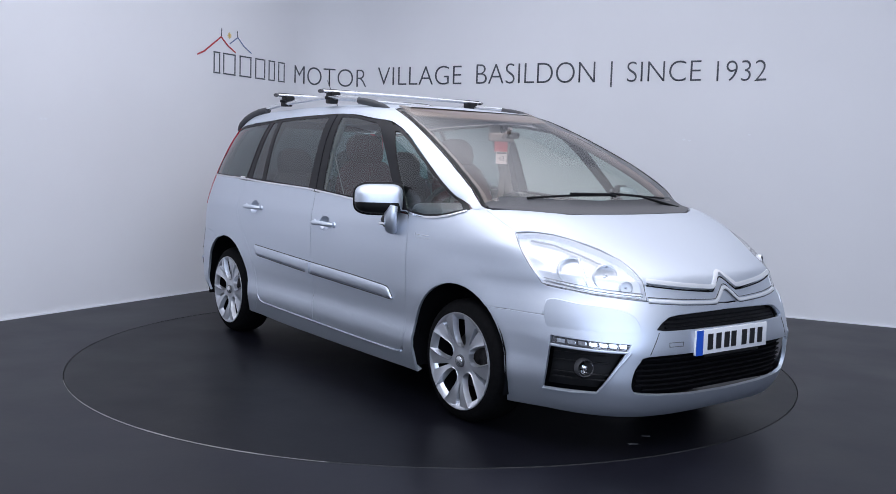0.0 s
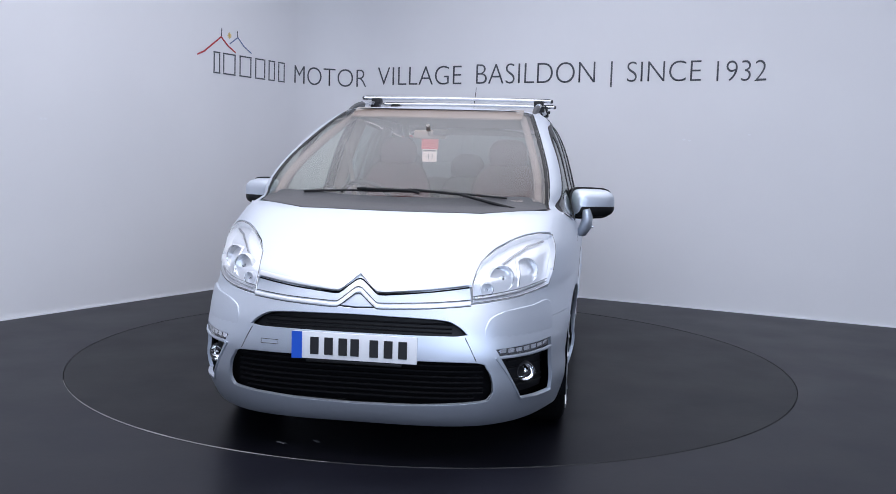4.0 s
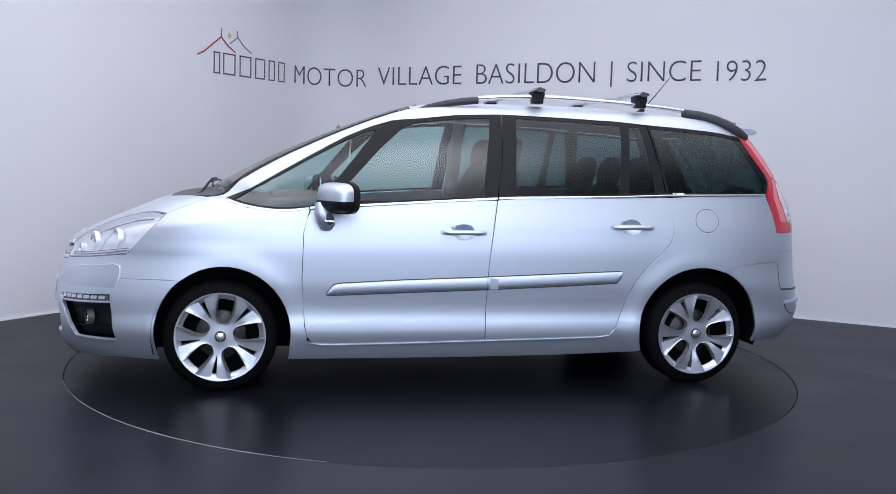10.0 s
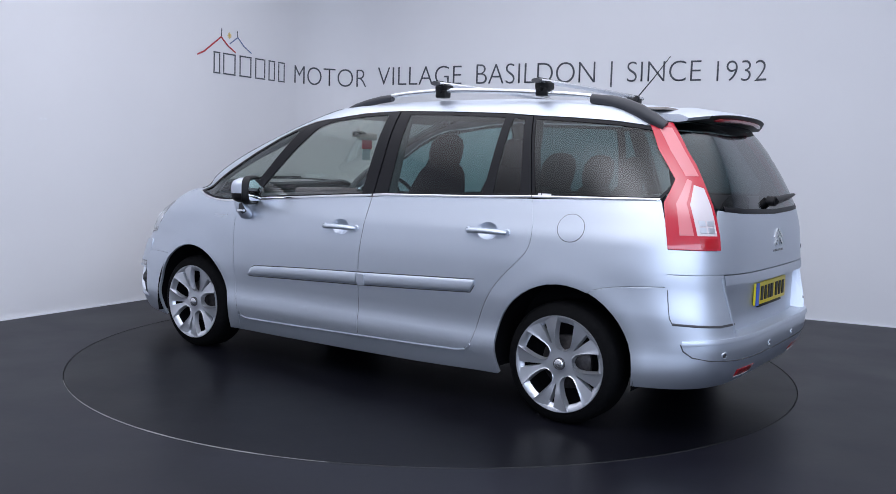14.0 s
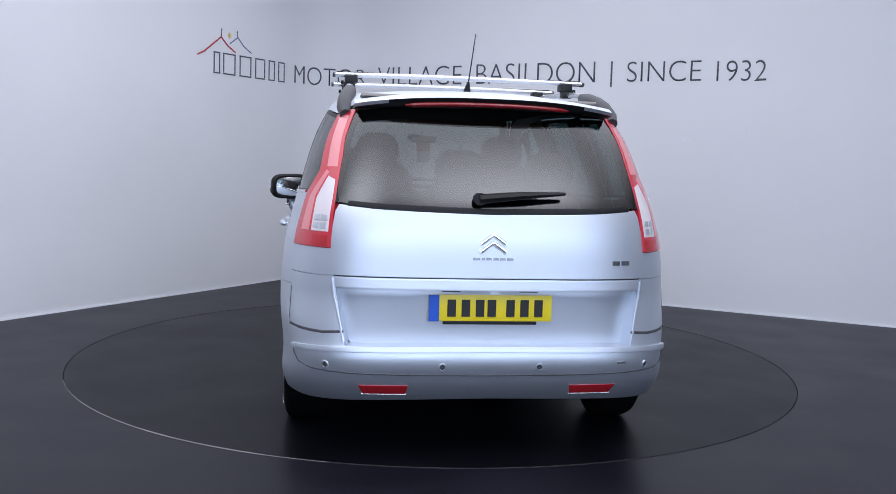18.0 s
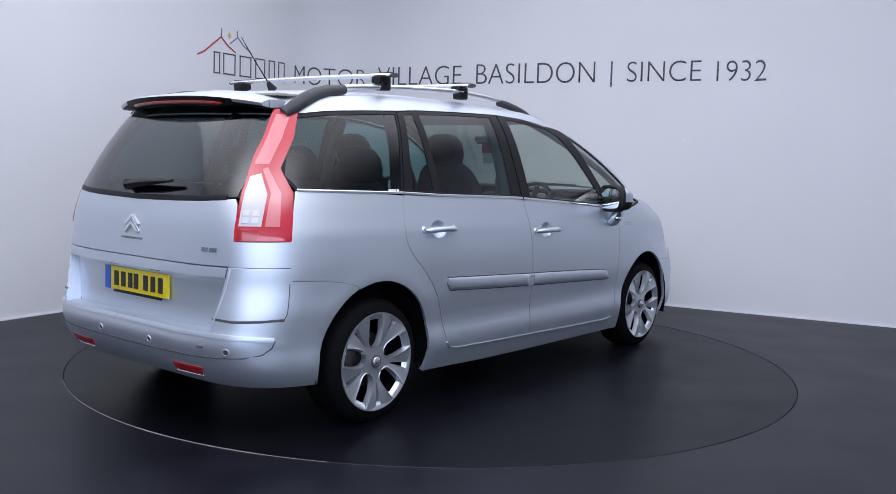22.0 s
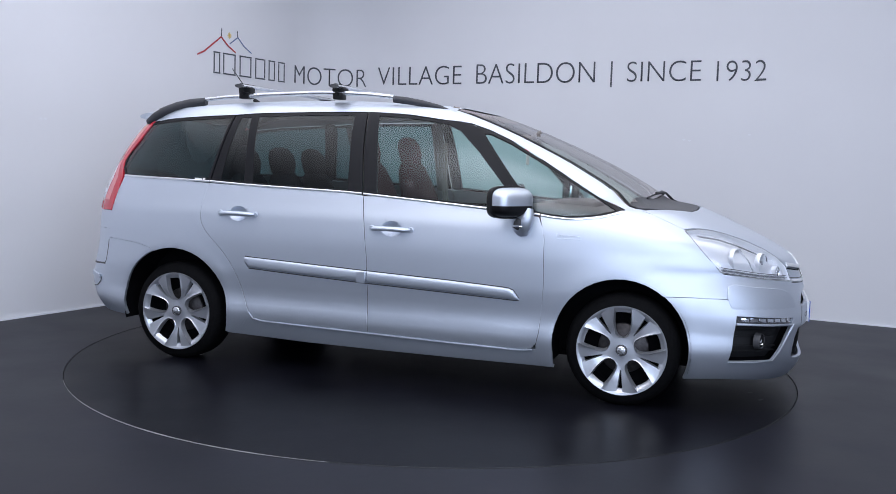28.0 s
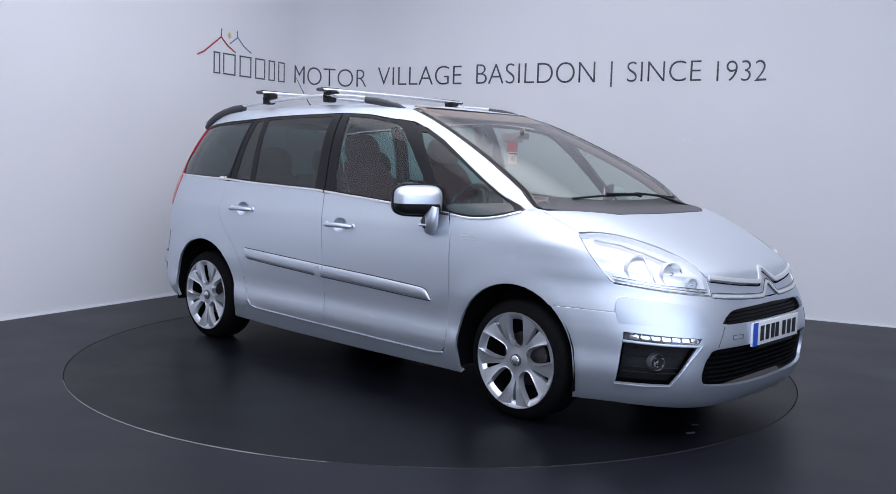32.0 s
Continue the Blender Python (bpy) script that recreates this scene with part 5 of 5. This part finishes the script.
for s in SIDES:
    lay = Matrix.Translation((.765, s * .952, 1.060)) @ Matrix.Rotation(radians(-60 * s), 4, "Z")
    # rounded shell in sections from the black rim to the nose of the cap
    rows = []
    for y, w, h, dx, dz in ((-.056, .110, .062, 0, 0), (-.062, .124, .074, 0, 0), (-.052, .134, .084, 0, 0), (-.022, .135, .085, 0, 0), (-.018, .127, .076, 0, 0), (0, .127, .075, .001, 0), (.025, .123, .071, .002, -.001), (.045, .114, .063, .004, -.002), (.058, .094, .050, .007, -.003), (.066, .060, .030, .010, -.004)):
        rows.append([(dx + w * abs(math.cos(q)) ** .46 * (1 if math.cos(q) > 0 else -1), s * y, dz + 1.12 * h * (.92 + .08 * math.cos(q)) * abs(math.sin(q)) ** .52 * (1 if math.sin(q) > 0 else -1)) for q in [2 * math.pi * k / 36 for k in range(36)]])
    kinds = {"cap": bmesh.new(), "lower": bmesh.new(), "rim": bmesh.new()}
    for i in range(len(rows) - 1):
        for k in range(36):
            quad = [rows[i][k], rows[i][(k + 1) % 36], rows[i + 1][(k + 1) % 36], rows[i + 1][k]]
            b = kinds["rim" if i < 4 else "cap"]
            b.faces.new([b.verts.new(v) for v in quad])
    nosecap = kinds["cap"]
    nosecap.faces.new([nosecap.verts.new(v) for v in rows[-1]])
    bmesh.ops.remove_doubles(nosecap, verts=nosecap.verts, dist=1e-5)
    for co, no in (((0, 0, -.016), (0, 0, 1)), ((.098, 0, 0), (1, 0, .3))):
        bmesh.ops.bisect_plane(nosecap, geom=nosecap.verts[:] + nosecap.edges[:] + nosecap.faces[:], plane_co=co, plane_no=no)
    for f in nosecap.faces[:]:
        m = f.calc_center_median()
        if m.z < -.016 and m.x - .098 + .3 * m.z < 0:
            kinds["lower"].faces.new([kinds["lower"].verts.new(v.co) for v in f.verts])
            nosecap.faces.remove(f)
    for b in kinds.values():
        bmesh.ops.remove_doubles(b, verts=b.verts, dist=1e-5)
        bmesh.ops.recalc_face_normals(b, faces=b.faces)
    mir = part("door_mirror", moved(kinds["cap"], lay), PAINT, car, "silver door mirror")
    part("mirror_lower", moved(kinds["lower"], lay), BLACK, mir, "black lower housing")
    part("mirror_rim", moved(kinds["rim"], lay), BLACK, mir, "black mirror rim")
    part("mirror_pane", moved(box(-.114, .114, -.006, .006, -.066, .066, .004), lay @ Matrix.Translation((0, -.053 * s, 0)) @ Matrix.Rotation(radians(-13 * s), 4, "Z")), MIRROR, mir, "mirror glass")
    part("mirror_foot", tube([(.845, s * .915, 1.03), (.842, s * .925, .985), (.826, s * .920, .945), (.808, s * .900, .905), (.804, s * .880, .893)], [.032, .042, .048, .042, .026], 16, .7, (0, 1, 0)), PAINT, mir, "silver mirror stalk")
    # the pocket's shade is given by a dark grey bulge on the stalk
    part("stalk_pocket", tube([(.815, s * .947, .975), (.806, s * .946, .948), (.794, s * .930, .920)], [.016, .027, .024], 12, .3, (0, 1, 0)), GREY, mir, "dark grey patch for the stalk pocket's shade")
    part("repeater", box(.775, .828, s * .948 - .010, s * .948 + .012, .926, .942, .006), CHROME, mir, "clear side repeater")

# ---- wheels ----
HUB_Z = .299


def wheel(cx, s, turn, face):
    y = s * face
    hub = part("wheel", spin([(.238, .0), (.304 - .035, .006), (.292, .022), (.302, .045), (.303, .11), (.302, .175), (.292, .200), (.24, .212)], 64), RUBBER, car, "black low-profile tyre")
    hub.matrix_local = Matrix.Translation((cx, y, HUB_Z)) @ Matrix.Rotation(math.pi if s > 0 else 0, 4, "Z")
    R = .237
    part("rim", spin([(R * .86, .022), (R * .905, .006), (R * .935, .002), (R * .985, -.004), (R * 1.005, -.004), (R * 1.012, .004), (R, .02)], 72), ALLOY, hub, "silver rim edge")
    # barrel and back disc are near-black to paint the shade behind the spokes
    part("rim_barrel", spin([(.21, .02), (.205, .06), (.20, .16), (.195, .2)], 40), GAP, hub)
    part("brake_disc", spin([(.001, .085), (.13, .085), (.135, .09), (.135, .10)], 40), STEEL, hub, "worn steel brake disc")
    part("well_shade_disc", spin([(.001, .105), (.21, .105)], 32), GAP, hub)
    # five double spokes: ten blades, rounded windows between pairs and a tapering slot within each pair
    bm = bmesh.new()
    wide = curve([(.13, 0), (.285, 0), (.30, .060), (.33, .105), (.38, .142), (.45, .172), (.55, .192), (.70, .202), (.85, .200), (.975, .190)])
    thin = curve([(.13, 0), (.43, 0), (.46, .012), (.55, .024), (.75, .045), (.90, .062), (.975, .068)])
    radii = (.13, .20, .25, .285, .30, .33, .38, .43, .46, .50, .55, .62, .70, .78, .85, .91, .95, .975)
    for k in range(5):
        win = radians(turn + 72 * k)
        for m in (1, -1):
            grid, inner, slit = [], [], []
            for r in radii:
                a0, a1 = math.asin(wide(r) / r), radians(36) - math.asin(thin(r) / r)
                run = max(0, (r - .34) / .6)
                base = .013 - .019 * (r - .13) / .845 + .006 * math.sin(math.pi * min(1, (r - .13) / .5))

                def spot(a, d, rr=r):
                    return (R * rr * math.cos(win + m * a), d, R * rr * math.sin(win + m * a))
                row = []
                for j in range(7):
                    u = j / 6
                    lip = -.0035 * math.exp(-(u / .12) ** 2) * min(1, wide(r) / .05)
                    row.append(spot(a0 + (a1 - a0) * u, base + .010 * u * run * (1 - .2 * run) + lip))
                grid.append(row)
                inner.append(spot(max(0, a0 - .035 / r * min(1, wide(r) / .05)), base + .026))
                slit.append(spot(min(radians(36), a1 + .016 / r * min(1, thin(r) / .02)), base + .034))
            for i in range(len(radii) - 1):
                for j in range(6):
                    bm.faces.new([bm.verts.new(v) for v in (grid[i][j], grid[i][j + 1], grid[i + 1][j + 1], grid[i + 1][j])])
                if radii[i] >= .285:
                    bm.faces.new([bm.verts.new(v) for v in (grid[i][0], grid[i + 1][0], inner[i + 1], inner[i])])
                if radii[i] >= .43:
                    bm.faces.new([bm.verts.new(v) for v in (grid[i][6], grid[i + 1][6], slit[i + 1], slit[i])])
    bmesh.ops.remove_doubles(bm, verts=bm.verts, dist=.0004)
    bmesh.ops.recalc_face_normals(bm, faces=bm.faces)
    ob = part("spokes", bm, ALLOY, hub, "five silver double spokes")
    ob.data.set_sharp_from_angle(angle=radians(13))
    part("hub_dish", spin([(.0255, .004), (.0265, .001), (.0285, .001), (.0295, .006), (.030, .03)], 40), GREY, hub)
    part("hub_cap", spin([(.001, -.004), (.014, -.003), (.023, -.0005), (.0255, .003), (.026, .01)], 32), SATIN, hub, "round chrome hub cap")
    return hub


wheel(1.364, 1, 81, .852)
wheel(-1.364, 1, 81, .868)
wheel(1.364, -1, 90, .852)
wheel(-1.364, -1, 95, .868)

# ---- cabin ----
def seat(cx, cy, w, mat, h=.62):
    st = part("seat", box(cx - .25, cx + .27, cy - w / 2, cy + w / 2, .55, .72, .05, 3), mat, car, "dark cloth seat")
    def padded(rows):
        """A cushion lofted through (height, half-width, half-depth, forward)."""
        bm, rings = bmesh.new(), []
        for z, hw, hd, dx in rows:
            rings.append([bm.verts.new((dx + hd * abs(math.cos(q)) ** .6 * (1 if math.cos(q) > 0 else -1), hw * abs(math.sin(q)) ** .6 * (1 if math.sin(q) > 0 else -1), z)) for q in [2 * math.pi * k / 24 for k in range(24)]])
        for a, b in zip(rings, rings[1:]):
            for k in range(24):
                bm.faces.new((a[k], a[(k + 1) % 24], b[(k + 1) % 24], b[k]))
        bm.faces.new(rings[-1])
        bm.faces.new(rings[0][::-1])
        return bm
    lean = Matrix.Translation((cx - .26, cy, .68)) @ Matrix.Rotation(radians(-14), 4, "Y")
    part("backrest", moved(padded([(0, w * .46, .06, 0), (h * .1, w * .49, .075, 0), (h * .3, w * .5, .08, .01), (h * .55, w * .5, .075, .01), (h * .75, w * .46, .065, 0), (h * .9, w * .38, .055, -.005), (h * .97, w * .3, .04, -.008), (h, w * .2, .02, -.01)]), lean), mat, st)
    hr = padded([(h - .03, .085, .03, 0), (h - .015, .115, .045, 0), (h + .04, .13, .055, .005), (h + .10, .125, .055, .005), (h + .145, .10, .042, 0), (h + .165, .06, .02, 0)])
    part("headrest", moved(hr, lean), mat, st)


for cy in (.38, -.38):
    seat(.10, cy, .50, MAROON, .60)
for cy in (.48, 0, -.48):
    seat(-.72, cy, .42, CLOTH, .50)
for cy in (.34, -.34):
    seat(-1.45, cy, .42, CLOTH, .30)
part("dashboard", joined(moved(box(-.32, .40, -.73, .73, -.14, .04, .05, 3), Matrix.Translation((1.05, 0, .985)) @ Matrix.Rotation(radians(3), 4, "Y")), box(.70, .95, -.70, .70, .62, .95, .05, 3)), DASH, car, "grey moulded dashboard")
part("instrument_hood", box(.84, 1.10, -.20, .20, .99, 1.06, .03, 3), DASH, car)
ringp = [(.165 * math.cos(2 * math.pi * k / 32), .165 * math.sin(2 * math.pi * k / 32), 0) for k in range(33)]
wheelm = joined(tube(ringp, .014, 8), box(-.15, .15, -.02, .02, -.02, 0, .006), tube([(0, 0, -.01), (0, 0, -.22)], .03, 10), spin([(.001, .0), (.06, .0)], 16))
part("steering_wheel", moved(wheelm, Matrix.Translation((.60, -.38, .99)) @ Matrix.Rotation(radians(-62), 4, "Y")), BLACK, car, "black steering wheel")
part("rear_view_mirror", joined(box(.60, .630, -.095, .095, 1.395, 1.445, .014, 3), tube([(.63, 0, 1.42), (.70, 0, 1.47)], .012, 8)), TRIM, car, "pale interior mirror")
part("sensor_pod", box(.60, .66, .02, .11, 1.415, 1.452, .012, 3), BLACK, car)
for s in SIDES:
    pil = [(-.20, .80, 1.06), (-.21, .735, 1.30), (-.20, .64, 1.53)]
    part("pillar_trim", tube([(x, s * (y - .03), z) for x, y, z in pil], .038, 8), TRIM, car)
    part("pillar_trim", tube([(x, s * (y - .035), z) for x, y, z in ((-1.13, .80, 1.10), (-1.08, .73, 1.32), (-1.05, .65, 1.51))], .038, 8), CLOTH, car)
    part("seat_belt", tube([(-.17, s * .72, 1.40), (-.15, s * .66, 1.15), (-.10, s * .60, .85)], .022, 6, .12), TRIM, car)
    part("screen_pillar_lining", tube([(x, s * (y - .055), z - .030) for x, y, z in SCREEN_EDGE[1:]], .022, 8), LINING, car)

part("sun_blind", moved(box(-.09, .09, -.52, .52, -.006, .006, .005), Matrix.Translation((.37, 0, 1.555)) @ Matrix.Rotation(radians(20), 4, "Y")), TRIM, car, "pale header trim under the screen")
# paper tag that hangs from the mirror
tag = tagged(new("hanging_price_tag"), "white numbered card under a red holder, hung from the interior mirror", "tag")
part("card", box(.618, .622, -.042, .042, 1.262, 1.335, .001, 1), CARD, tag, smooth=False)
part("holder", box(.612, .617, -.05, .05, 1.335, 1.415, .001, 1), REDCARD, tag, "red holder", smooth=False)
part("caption_bar", box(.6222, .6235, -.036, .036, 1.322, 1.331), INK, tag, smooth=False)
num = text_bm("43", .045)
cxs = [v.co.x for v in num.verts]
bmesh.ops.translate(num, vec=(-(min(cxs) + max(cxs)) / 2, 0, 0), verts=num.verts)
part("numerals", moved(num, Matrix.Translation((.6232, 0, 1.279)) @ Matrix(((0, 0, 1, 0), (1, 0, 0, 0), (0, 1, 0, 0), (0, 0, 0, 1)))), INK, tag, "dark printed number", smooth=False)

# bright rolled edge along the sill
for s in SIDES:
    ribbon("sill_edge", [(.885, .264), (.84, .255), (.78, .253), (.4, .258), (-.45, .276), (-.76, .284), (-.82, .295), (-.85, .328)], "side", s, .012, PAINT, car, .006, .012)

# ---- the turning deck and what stands on it ----
AXIS = Vector((.0408, -.0393, 0))
HEADING = [(0, -53.81), (.5, -58.22), (1, -64.1), (2, -75.75), (4, -99.25), (6, -122.6), (8, -146.06), (10, -169.4), (12, -192.35), (14, -215.7), (16, -239.1), (18, -262.7), (20, -286.5),
           (22, -310.0), (24, -333.2), (26, -355.9), (28, -378.8), (29, -390.4), (29.5, -395.95), (30, -400.22), (30.5, -402.55), (31, -403.41), (31.5, -403.41), (32, -403.41)]


def motions():
    rows = [(t, Matrix.Rotation(radians(a), 4, "Z")) for t, a in HEADING]
    for thing in [turntable] + scraps:
        walk(thing, rows)
    for thing in (car, tag):
        walk(thing, [(t, m @ Matrix.Translation(-AXIS)) for t, m in rows])


motions()
